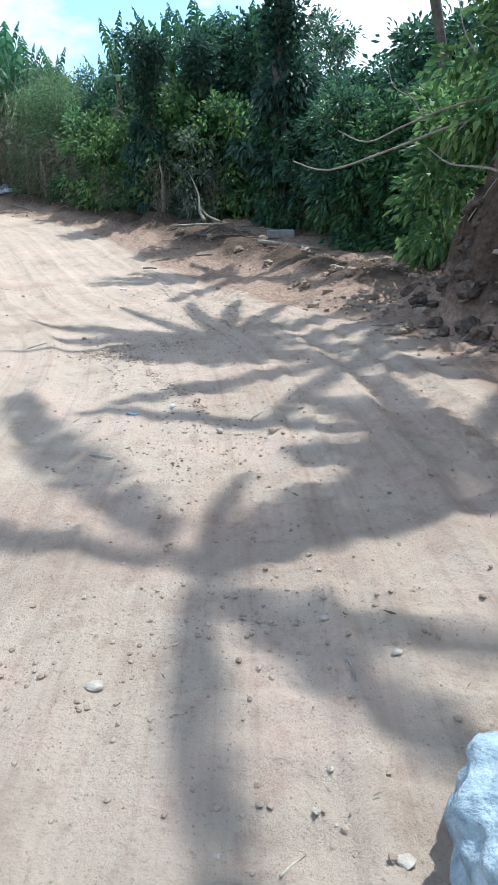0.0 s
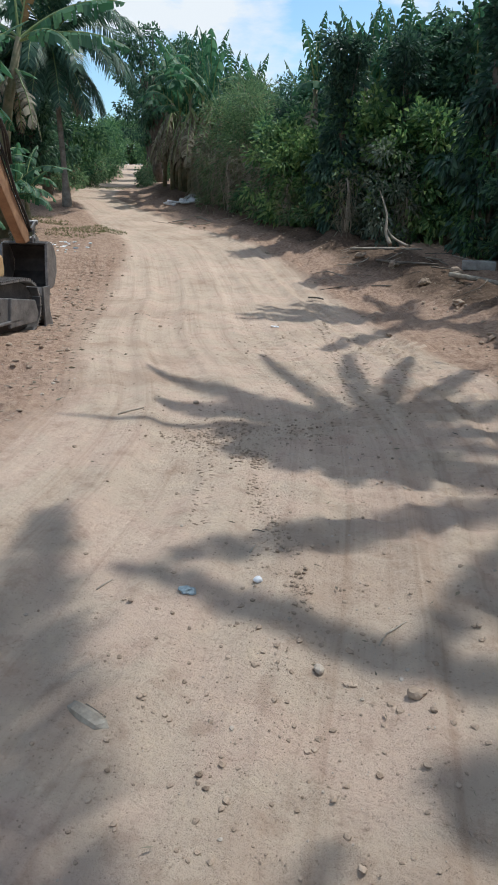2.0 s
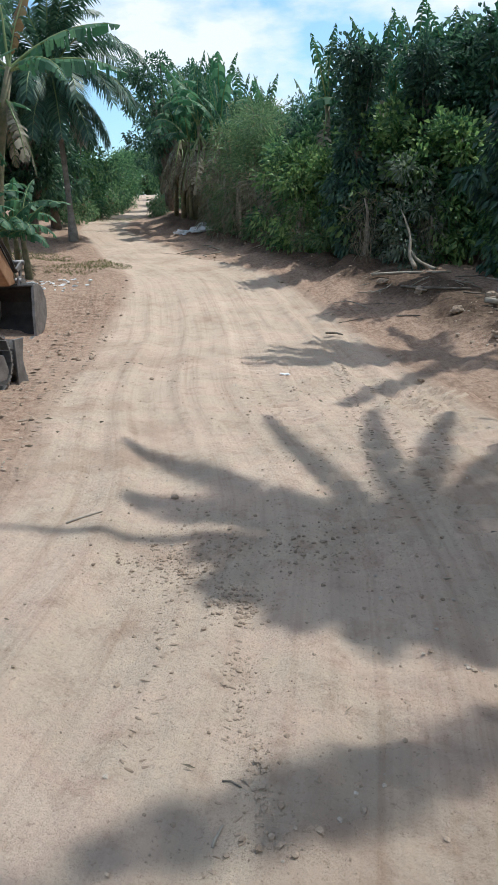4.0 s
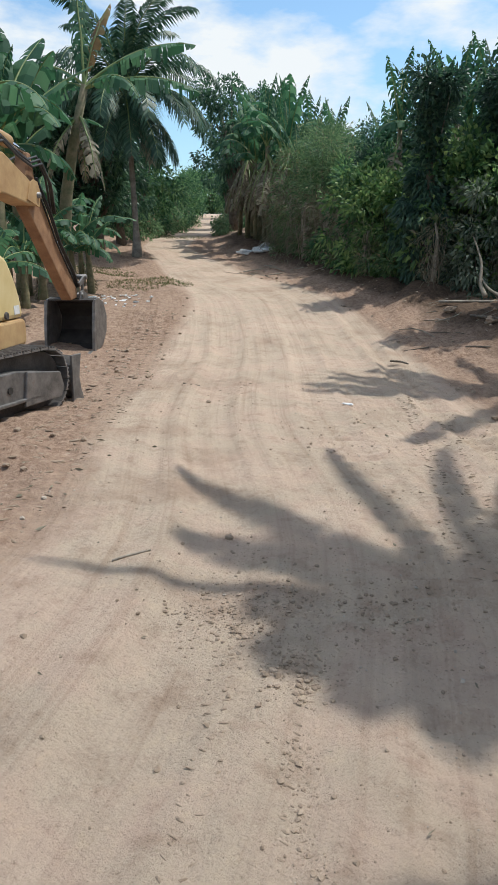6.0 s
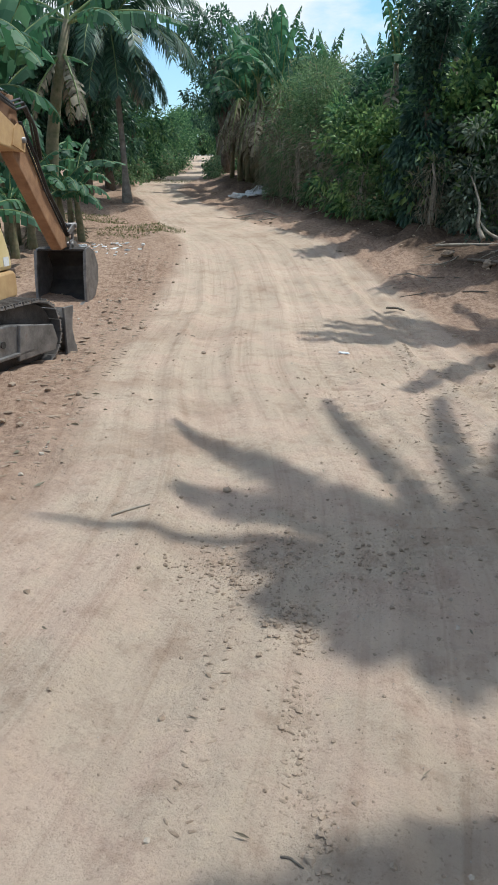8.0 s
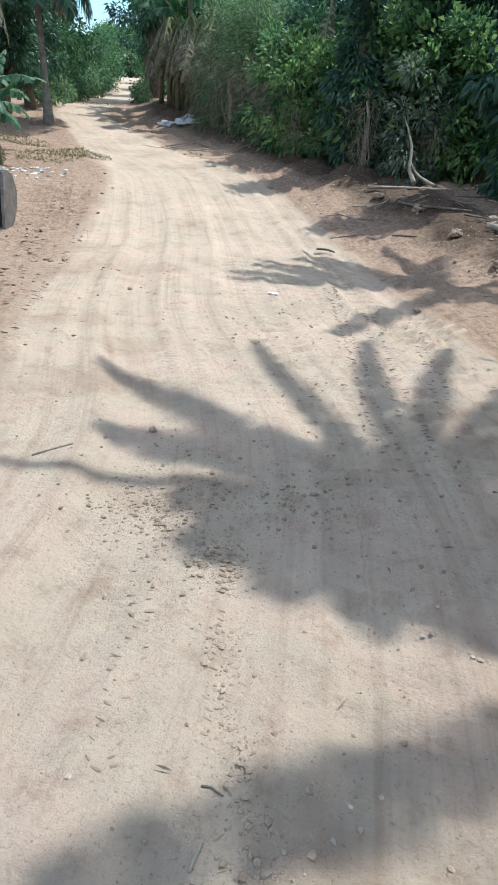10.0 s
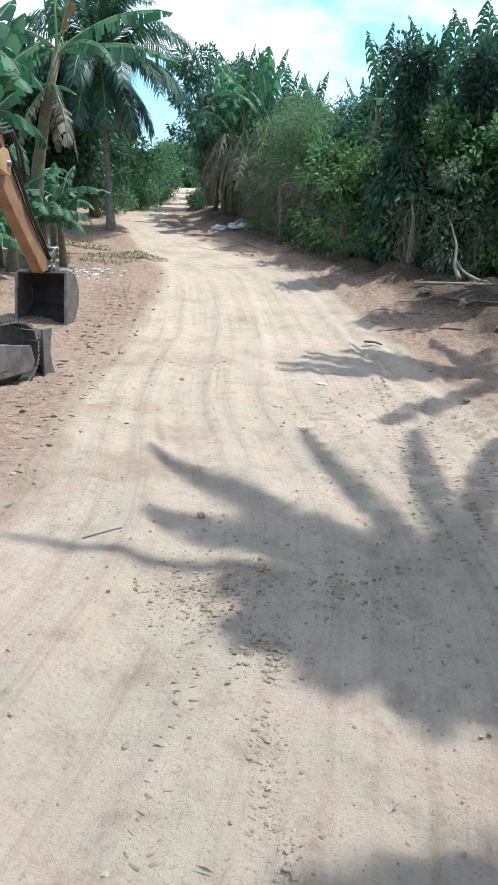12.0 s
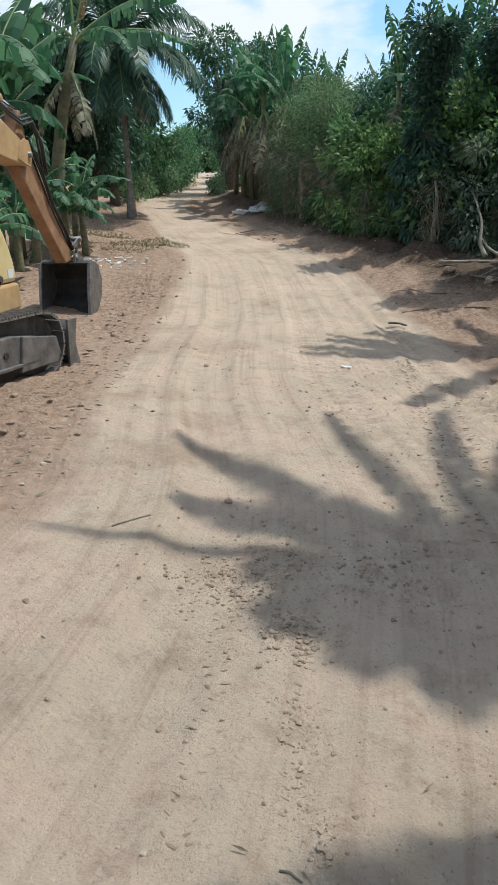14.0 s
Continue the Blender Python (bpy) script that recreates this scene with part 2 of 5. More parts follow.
M_WHITE = solid_mat("white_scrap", (0.55, 0.55, 0.56), (0.8, 0.8, 0.8), 9, 0.6, bump=0.2)
M_CONC = solid_mat("grey_concrete", (0.26, 0.24, 0.22), (0.42, 0.40, 0.37), 7, 0.9, bump=0.5)
M_BLUE = solid_mat("faded_blue_plastic", (0.15, 0.20, 0.22), (0.30, 0.36, 0.38), 30, 0.6, bump=0.3)
M_GLASS = solid_mat("dark_glass", (0.015, 0.018, 0.02), (0.03, 0.032, 0.035), 2, 0.08, bump=0.0)


# ---- mesh helpers ----
def mesh_of(name, verts, faces, material, smooth=False):
    me = bpy.data.meshes.new(name)
    me.from_pydata([tuple(v) for v in verts], [], [tuple(f) for f in faces])
    me.materials.append(material)
    if smooth:
        me.polygons.foreach_set("use_smooth", [True] * len(me.polygons))
    me.update()
    return me


def put(name, me, parent=None, m=None, label=""):
    ob = new(name, me)
    if parent is not None:
        ob.parent = parent
    if m is not None:
        ob.matrix_basis = m
    if label:
        tagged(ob, label)
    return ob


def part(name, bm, material, parent, label="", smooth=False, m=None):
    me = bpy.data.meshes.new(name)
    bm.to_mesh(me)
    bm.free()
    me.materials.append(material)
    if smooth:
        me.polygons.foreach_set("use_smooth", [True] * len(me.polygons))
    return put(name, me, parent, m, label)


def box_bm(size, at=(0, 0, 0), bevel=0.0, m=None):
    bm = bmesh.new()
    bmesh.ops.create_cube(bm, size=1.0, matrix=(m or Matrix.Translation(at)) @ Matrix.Diagonal((*size, 1)))
    if bevel:
        bmesh.ops.bevel(bm, geom=bm.edges[:], offset=bevel, segments=2, affect="EDGES", profile=0.5)
    return bm


def prism_bm(profile, width, bevel=0.0, axis="x"):
    """A profile of (y, z) points pulled out along x, centred."""
    bm = bmesh.new()
    a = [bm.verts.new((-width / 2, y, z)) for y, z in profile]
    b = [bm.verts.new((width / 2, y, z)) for y, z in profile]
    n = len(profile)
    bm.faces.new(a[::-1])
    bm.faces.new(b)
    for i in range(n):
        bm.faces.new((a[i], a[(i + 1) % n], b[(i + 1) % n], b[i]))
    bmesh.ops.recalc_face_normals(bm, faces=bm.faces[:])
    if bevel:
        bmesh.ops.bevel(bm, geom=bm.edges[:], offset=bevel, segments=2, affect="EDGES", profile=0.5)
    return bm


def tube(points, radii, sides=8, closed=True):
    """Verts and faces of a tapered tube along points."""
    pts = [Vector(p) for p in points]
    vs, fs = [], []
    ref = Vector((0.31, 0.93, 0.2)).normalized()
    for i, p in enumerate(pts):
        d = (pts[min(i + 1, len(pts) - 1)] - pts[max(i - 1, 0)]).normalized()
        u = d.cross(ref)
        if u.length < 0.05:
            u = d.cross(Vector((1, 0, 0)))
        u.normalize()
        v = d.cross(u)
        for k in range(sides):
            a = 2 * math.pi * k / sides
            vs.append(p + (u * math.cos(a) + v * math.sin(a)) * radii[i])
    for i in range(len(pts) - 1):
        for k in range(sides):
            a, b = i * sides + k, i * sides + (k + 1) % sides
            fs.append((a, b, b + sides, a + sides))
    if closed:
        fs.append(tuple(range(sides))[::-1])
        fs.append(tuple(range((len(pts) - 1) * sides, len(pts) * sides)))
    return vs, fs


def merge(*pieces):
    vs, fs = [], []
    for v, f in pieces:
        o = len(vs)
        vs.extend(v)
        fs.extend([tuple(i + o for i in q) for q in f])
    return vs, fs


def smooth01(t):
    t = np.clip(t, 0, 1)
    return t * t * (3 - 2 * t)


def lattice(ix, iy, seed):
    h = np.sin(ix * 127.1 + iy * 311.7 + seed * 74.7) * 43758.5453
    return h - np.floor(h)


def vnoise(x, y, seed=0):
    ix, iy = np.floor(x), np.floor(y)
    fx, fy = smooth01(x - ix), smooth01(y - iy)
    a, b = lattice(ix, iy, seed), lattice(ix + 1, iy, seed)
    c, d = lattice(ix, iy + 1, seed), lattice(ix + 1, iy + 1, seed)
    return (a * (1 - fx) + b * fx) * (1 - fy) + (c * (1 - fx) + d * fx) * fy - 0.5


def fbm(x, y, seed=0, octaves=4):
    s, amp = 0, 1.0
    for k in range(octaves):
        s, amp, x, y = s + amp * vnoise(x, y, seed + k), amp * 0.5, x * 2.03 + 7.1, y * 2.03 + 3.7
    return s


# ---- ground and road ----
STAND = (-0.26, 5.27)
CENTRE = np.array([(0.3, -40, 2.6), (0.3, -6, 2.6), (0.1, 2, 2.5), (-0.8, 8, 2.2), (-2.8, 11.65, 1.95), (-4.6, 15.5, 2.0), (-6.6, 19.0, 1.65),
                   (-7.9, 20.5, 1.45), (-9.4, 21.8, 1.2), (-11.2, 23.8, 1.05), (-13.5, 26.4, 0.95), (-15.6, 29.0, 0.9), (-17.6, 33.3, 0.95), (-20.8, 40.7, 1.0),
                   (-23.4, 47.3, 1.1), (-29.5, 58, 1.4), (-40, 78, 1.5), (-60, 120, 1.5)])


def rounded(line, n=5):
    """The same line with rounded bends."""
    out = []
    for i in range(len(line) - 1):
        a, b, c, d = line[max(i - 1, 0)], line[i], line[i + 1], line[min(i + 2, len(line) - 1)]
        for k in range(n):
            t = k / n
            out.append(0.5 * (2 * b + (c - a) * t + (2 * a - 5 * b + 4 * c - d) * t * t + (-a + 3 * b - 3 * c + d) * t ** 3))
    return np.array(out + [line[-1]])


CENTRE = np.vstack([CENTRE[:1], rounded(CENTRE[1:])])
RIDGE = np.array([(1.6, 12.2), (0.6, 14.2), (-1.3, 17.7), (-4.4, 21.2), (-8.6, 25.6), (-11.8, 29.0), (-14.5, 33)])
RISE_R = (0, 11, 13, 15.5, 17, 19, 22, 24, 28, 31, 48, 60, 70, 120)
RISE_Z = (0, 0, 0.20, 0.50, 0.66, 0.82, 1.10, 1.30, 1.65, 1.95, 2.85, 3.9, 4.7, 6.0)


def along(x, y, line):
    """Signed distance to the right of a line, the way along it, and the third column there."""
    best, side, far, third = np.full(x.shape, 1e9), np.zeros(x.shape), np.zeros(x.shape), np.zeros(x.shape)
    s0 = 0.0
    for p, q in zip(line[:-1], line[1:]):
        d = q[:2] - p[:2]
        ln = math.hypot(*d)
        t = np.clip(((x - p[0]) * d[0] + (y - p[1]) * d[1]) / ln ** 2, 0, 1)
        ex, ey = x - p[0] - t * d[0], y - p[1] - t * d[1]
        dist = np.hypot(ex, ey)
        near = dist < best
        best = np.where(near, dist, best)
        side = np.where(near, np.sign(ex * d[1] - ey * d[0]), side)
        far = np.where(near, s0 + t * ln, far)
        if len(p) > 2:
            third = np.where(near, p[2] + t * (q[2] - p[2]), third)
        s0 += ln
    return best * side, far, third


def terrain(x, y):
    """Height and soil kind (0 road sand, 1 broken red soil)."""
    x, y = np.asarray(x, float), np.asarray(y, float)
    r = np.hypot(x - STAND[0], y - STAND[1])
    z = np.interp(r, RISE_R, RISE_Z) * smooth01((y - 6) / 6)
    u, s, hw = along(x, y, CENTRE)
    over = np.abs(u) / np.maximum(hw, 0.1)
    off = smooth01((over - 0.82) / 0.3)
    near = smooth01((45 - r) / 25)
    # cut bank beside the road
    foot = np.interp(y, (-12, 0, 5, 7.7, 9.9, 11.0, 12.3, 15), (3.1, 2.75, 2.45, 2.15, 1.8, 1.9, 3.0, 6.0))
    lump = fbm(x * 1.3, y * 1.3, 5, 4)
    bank = smooth01((x - foot + 0.55 * lump) / 0.95) * (1.45 + 0.45 * lump) + 0.25 * smooth01((x - foot - 0.8) / 3)
    bank = bank * (1 + 0.30 * fbm(x * 3.6, y * 3.6, 6, 4))
    z = z + bank * smooth01((16.5 - y) / 4)
    # pushed-up ridge of soil on the outside of the bend
    ur, sr, _ = along(x, y, RIDGE)
    ridge = np.exp(-(ur / 0.75) ** 2) * (0.30 + 0.22 * fbm(x * 1.7, y * 1.7, 9, 3))
    z = z + ridge + 0.22 * smooth01(ur / 1.2) * (np.abs(ur) < 6) * smooth01((ur - 0.0) / 1.0) * smooth01((8 - ur) / 3)
    # unevenness, trodden flat round the parked machine
    z = z + off * near * (1 - 0.75 * np.exp(-(((x + 6.6) / 2.2) ** 4 + ((y - 11.5) / 4.0) ** 4))) * (0.13 * fbm(x * 0.9, y * 0.9, 21, 3) + 0.10 * fbm(x * 3.1, y * 3.1, 22, 4) + 0.05 * np.maximum(fbm(x * 8, y * 8, 23, 2), 0))
    z = z + (1 - off) * near * (0.012 * fbm(x * 0.8, y * 0.8, 31, 2) + 0.008 * fbm(x * 5, y * 5, 32, 2))
    # wheel and crawler marks
    wob = 0.10 * fbm(s * 0.5, s * 0.0 + 3.1, 41, 2)
    for k, (pos, wid, deep, lug) in enumerate(((-0.95, 0.24, 0.040, 0.0), (-0.62, 0.07, 0.022, 0.0), (0.25, 0.22, 0.030, 0.016), (0.62, 0.10, 0.03, 0.012), (0.95, 0.22, 0.026, 0.016), (1.45, 0.17, 0.050, 0.02), (1.75, 0.14, 0.05, 0.022), (-0.3, 0.10, 0.018, 0.0), (-1.45, 0.09, 0.025, 0.0))):
        rut = np.exp(-((u - pos - wob * (1 + 0.3 * k)) / wid) ** 4) * smooth01((36 - r) / 8)
        z = z - rut * deep * (0.8 + 0.4 * vnoise(s * 0.15, s * 0 + k, 51))
        if lug:
            z = z + rut * lug * 1.15 * smooth01((13 - r) / 4) * np.sin(2 * math.pi * (s / 0.20 + np.abs(u - pos) * 1.6)) * (vnoise(s * 0.7, s * 0 + k * 2.2, 52) > -0.12)
        z = z + 0.5 * deep * np.exp(-((np.abs(u - pos) - wid * 1.25) / 0.06) ** 2) * smooth01((36 - r) / 8)
    crumbs = smooth01((fbm(x * 0.7, y * 0.7, 61, 3) - 0.05) / 0.4) * (1 - off) * smooth01((14 - r) / 6)
    z = z + 0.05 * crumbs * np.maximum(fbm(x * 9, y * 9, 62, 2), 0)
    # crawler cleat rows beside the parked machine
    cl = np.exp(-((u + hw + 0.75) / 0.35) ** 4) * (s < 66) * smooth01((r - 3.5) / 2)
    z = z + 0.018 * cl * np.sign(np.sin(2 * math.pi * s / 0.19 + 3 * fbm(x, y, 71, 2))) * smooth01((22 - r) / 5)
    # ridge term darkens the moist pushed-up soil further, as shade from the hedge
    soil = np.clip(off * 0.85 + np.clip(bank, 0, 1) * 0.5 + ridge + 0.35 * fbm(x * 0.35, y * 0.35, 81, 3) * off + 0.12 * np.exp(-((u - 0.25) / 0.3) ** 2) * near + 0.40 * crumbs, 0, 1) + np.clip(bank - 0.1 + 2.4 * ridge, 0, 0.5) * (y > 3)
    return z, soil


def hz(x, y):
    return float(terrain(np.array([x]), np.array([y]))[0][0])


def axis_steps(dense, lo, hi, step, far=900.0):
    a = [v for d in dense for v in np.arange(d[0], d[1] + 1e-6, d[2])]
    a = list(np.arange(lo, a[0] - 0.5 * step, step)) + a + list(np.arange(a[-1] + step, hi, step))
    d = step
    while a[-1] < far:
        d *= 1.2
        a.append(a[-1] + d)
    d = step
    while a[0] > -far:
        d *= 1.2
        a.insert(0, a[0] - d)
    return np.array(a)


def build_ground():
    xs = axis_steps(((-6.5, 3.2, 0.055),), -21.0, 6.0, 0.16)
    ys = axis_steps(((1.5, 17.0, 0.055),), -2.0, 52.0, 0.19)
    gx, gy = np.meshgrid(xs, ys)
    z, soil = terrain(gx, gy)
    u, s, hw = along(gx, gy, CENTRE)
    nx, ny = len(xs), len(ys)
    co = np.stack([gx.ravel(), gy.ravel(), z.ravel()], 1)
    idx = np.arange(nx * ny).reshape(ny, nx)
    quads = np.stack([idx[:-1, :-1], idx[:-1, 1:], idx[1:, 1:], idx[1:, :-1]], -1).reshape(-1, 4)
    is_road = (np.abs(u) < hw * 0.98)[:-1, :-1].ravel() & (gy[:-1, :-1].ravel() > -30) & (gy[:-1, :-1].ravel() < 100)
    for name, sel, lab in (("road", is_road, "pale sandy dirt road with tyre and crawler marks"), ("ground", ~is_road, "brown broken soil with clods beside a dirt road")):
        q = quads[sel]
        used, inv = np.unique(q, return_inverse=True)
        me = bpy.data.meshes.new(name)
        me.from_pydata(co[used].tolist(), [], inv.reshape(-1, 4).tolist())
        a = me.attributes.new("soil", "FLOAT", "POINT")
        a.data.foreach_set("value", soil.ravel()[used].astype(np.float32))
        b = me.attributes.new("lane", "FLOAT_VECTOR", "POINT")
        b.data.foreach_set("vector", np.stack([u.ravel()[used], s.ravel()[used], 0 * s.ravel()[used]], 1).astype(np.float32).ravel())
        me.materials.append(M_SOIL)
        me.polygons.foreach_set("use_smooth", [True] * len(me.polygons))
        tagged(put(name, me), lab, name, kind="structure")


build_ground()


def spot(az, r, dz=0.0):
    """A place on the ground by bearing (degrees right of straight ahead) and distance from where the walker stops."""
    x, y = STAND[0] + r * math.sin(radians(az)), STAND[1] + r * math.cos(radians(az))
    return Vector((x, y, hz(x, y) + dz))


# ---- plants ----
def leaves_mesh(name, pts, ways, lens, widths, material, fold=0.25, droop=0.2, rng=None):
    """Folded pointed leaves, one island each."""
    pts, ways = np.asarray(pts), np.asarray(ways)
    n = len(pts)
    rng = rng or np.random.default_rng(1)
    ways = ways / np.linalg.norm(ways, axis=1, keepdims=True)
    rnd = rng.normal(size=(n, 3))
    side = np.cross(ways, rnd)
    side /= np.linalg.norm(side, axis=1, keepdims=True) + 1e-9
    nor = np.cross(side, ways)
    L, W = np.asarray(lens)[:, None], np.asarray(widths)[:, None]
    base = pts
    mid = pts + ways * L * 0.45 + nor * 0
    tip = pts + ways * L - np.array([0, 0, 1.0]) * L * droop
    lft = mid + side * W * 0.5 + nor * W * fold
    rgt = mid - side * W * 0.5 + nor * W * fold
    co = np.stack([base, lft, mid, rgt, tip], 1).reshape(-1, 3)
    k = np.arange(n)[:, None] * 5
    tris = np.concatenate([k + np.array([[0, 2, 1]]), k + np.array([[0, 3, 2]]), k + np.array([[1, 2, 4]]), k + np.array([[2, 3, 4]])], 0)
    me = bpy.data.meshes.new(name)
    me.from_pydata(co.tolist(), [], tris.tolist())
    me.materials.append(material)
    return me


def crown_points(rng, clusters, per, spread, down=0.15):
    pts, ways = [], []
    mid = np.mean(clusters, axis=0)
    for c in clusters:
        out = np.array(c) - mid
        out = out / (np.linalg.norm(out) + 1e-6)
        k = int(per * rng.uniform(0.5, 1.5))
        d = rng.normal(size=(k, 3))
        d /= np.linalg.norm(d, axis=1, keepdims=True)
        rad = spread * rng.uniform(0.3, 1.15, size=(k, 1)) * rng.uniform(0.7, 1.3)
        pts.append(np.array(c) + d * rad * np.array([1, 1, 0.75]))
        ways.append(d + out * 0.5 + np.array([0, 0, -down]))
    return np.concatenate(pts), np.concatenate(ways)


def bush(kind, seed, radius, height, nclus, per, leaf, wide, spread, material, label, low=0.05, stems=7, shape="mound", bark=None, category="shrub"):
    """Shrub or small tree: stems from the ground and a crown of leaf clusters with gaps."""
    rng = np.random.default_rng(seed)
    root = tagged(new(kind), label, category)
    cl = []
    while len(cl) < nclus:
        h = rng.uniform(low, 1.0)
        if shape == "mound":
            rr = radius * math.sqrt(max(0.0, 1 - ((h - 0.35) / 0.72) ** 2)) if h > 0.35 else radius * (0.75 + 0.7 * h)
        elif shape == "column":
            rr = radius * (1.0 - 0.35 * h) * (0.8 + 0.4 * math.sin(9 * h + seed))
        else:
            hh = (h - low) / (1 - low)
            rr = radius * math.sqrt(max(0.0, 1 - (2 * hh - 1) ** 2)) * 1.05
        a = rng.uniform(0, 2 * math.pi)
        q = rr * math.sqrt(rng.uniform(0.25, 1.0)) * (0.8 + 0.35 * math.sin(3 * a + seed))
        cl.append((q * math.cos(a), q * math.sin(a), h * height))
    cl = np.array(cl)
    pts, ways = crown_points(rng, cl, per, spread, 0.5 if shape == "column" else 0.2)
    keep = pts[:, 2] > 0.03
    pts, ways = pts[keep], ways[keep]
    n = len(pts)
    put("crown", leaves_mesh(kind + "_crown", pts, ways, leaf * rng.uniform(0.6, 1.35, n), wide * rng.uniform(0.7, 1.3, n), material, rng=rng), root)
    trunk_to = rng.choice(len(cl), stems, replace=False)
    for j, c in enumerate(cl[trunk_to]):
        b = np.array([rng.normal() * radius * 0.12, rng.normal() * radius * 0.12, -0.05])
        if shape == "tree":
            b = np.array([rng.normal() * 0.04, rng.normal() * 0.04, height * low * rng.uniform(0.55, 0.9)])
        p1 = b * 0.55 + c * 0.45 + rng.normal(size=3) * 0.08 + np.array([0, 0, 0.1])
        rad = (0.022 if shape != "tree" else 0.05) * (height / 3)
        vs, fs = tube([b, p1, c], [rad, rad * 0.7, rad * 0.25], 5)
        put("limb" if shape == "tree" else "stem", mesh_of("limb", vs, fs, bark or M_BARK, True), root)
    if shape in ("tree", "column"):
        top = height * (low + 0.35 if shape == "tree" else 0.9)
        ps = [(0.0, 0.0, -0.1)] + [(rng.normal() * 0.06, rng.normal() * 0.06, top * k / 4) for k in range(1, 5)]
        r0 = 0.035 * height
        vs, fs = tube(ps, [r0 * 1.3, r0, r0 * 0.85, r0 * 0.7, r0 * 0.5], 8)
        put("trunk", mesh_of("trunk", vs, fs, bark or M_BARK, True), root)
    return root


def place(proto, spots, seed=0, group=""):
    """Sets a plant at its first spot and copies of it at the others. spots: (az, r, scale) or (az, r, scale, sink)."""
    rng = random.Random(seed)
    if group:
        tagged(proto, group=group)
    for k, (az, r, sc, *sink) in enumerate(spots):
        p = spot(az, r + rng.uniform(-0.45, 0.45), -0.06 - (sink[0] if sink else 0))
        m = Matrix.Translation(p) @ Matrix.Rotation(rng.uniform(0, 6.28), 4, "Z") @ Matrix.Rotation(rng.uniform(-0.06, 0.06), 4, "X") @ Matrix.Diagonal((sc * rng.uniform(0.92, 1.08), sc * rng.uniform(0.92, 1.08), sc, 1))
        if k == 0:
            proto.matrix_basis = m
            proto["placed"] = 1
        else:
            copy_thing(proto, m)


def banana_leaf_mesh(seed, length, width, lift, droop, tatter, material, curl=0.5):
    """A banana leaf from its petiole at the origin, pointing along +y: a rib and a blade torn into strips. Returns blade and rib meshes."""
    rng = np.random.default_rng(seed)
    n = 54
    pts = []
    p, ang = np.array([0.0, 0.0, 0.0]), radians(lift)
    st = length / n
    for i in range(n + 1):
        pts.append(p.copy())
        p = p + st * np.array([0.04 * math.sin(i * 0.3 + seed), math.cos(ang), math.sin(ang)])
        ang -= radians(droop) / n * (0.4 + 1.2 * i / n)
    pts = np.array(pts)
    vs, fs = [], []
    for sgn in (-1, 1):
        i = 8
        while i < n:
            run = int(rng.choice((1, 2, 2, 3))) if rng.random() < tatter else int(rng.integers(3, 8))
            j = min(n, i + run)
            gap = (0.1 + 0.45 * tatter * rng.random()) if rng.random() < tatter else 0.0
            sag = rng.uniform(0.1, 0.35) + tatter * rng.uniform(0, 0.9)
            sweep = rng.uniform(0.10, 0.28)
            o = len(vs)
            rows = j - i + 1
            for k in range(rows):
                t = (i + k - (gap if k == rows - 1 else 0)) / n
                a, b = int(min(n - 1, math.floor(t * n))), int(min(n, math.floor(t * n) + 1))
                c = pts[a] + (pts[b] - pts[a]) * (t * n - a)
                w = width * 0.5 * math.sin(math.pi * min(1.0, (t - 0.12) / 0.88 * 0.94 + 0.06)) ** 0.6
                d = pts[b] - pts[a]
                d = d / (np.linalg.norm(d) + 1e-9)
                for f in (0.0, 0.5, 1.0):
                    dz = curl * 0.35 * w * f - sag * w * f * f * 1.6
                    vs.append(c + np.array([sgn * w * f * (1 - 0.25 * sag * f), 0, dz]) + d * sweep * w * f)
            for k in range(rows - 1):
                for f in (0, 1):
                    q = o + 3 * k + f
                    fs.append((q, q + 1, q + 4, q + 3) if sgn > 0 else (q, q + 3, q + 4, q + 1))
            i = j
    blade = mesh_of("banana_blade", vs, fs, material, False)
    rv, rf = tube(pts, [0.035 * (1 - 0.85 * k / n) for k in range(n + 1)], 5)
    return blade, mesh_of("banana_rib", rv, rf, M_RIB, True)


BAN_LEAVES = [banana_leaf_mesh(11 + k, *a) for k, a in enumerate((
    (2.5, 0.62, 62, 95, 0.55, M_BANANA), (2.2, 0.58, 45, 110, 0.75, M_BANANA), (2.3, 0.6, 78, 50, 0.6, M_BANANA),
    (2.1, 0.55, 25, 95, 0.8, M_BANANA), (1.9, 0.44, 82, 22, 1.0, M_BANANA), (1.8, 0.46, -42, 46, 0.9, M_BANDEAD), (1.7, 0.36, -64, 24, 0.95, M_BANDEAD), (1.9, 0.62, 84, 24, 0.45, M_RUST), (2.7, 0.5, 40, 48, 0.9, M_BANANA), (2.6, 0.5, 18, 50, 0.95, M_BANANA), (2.3, 0.66, 74, 26, 0.12, M_BANANA)))]


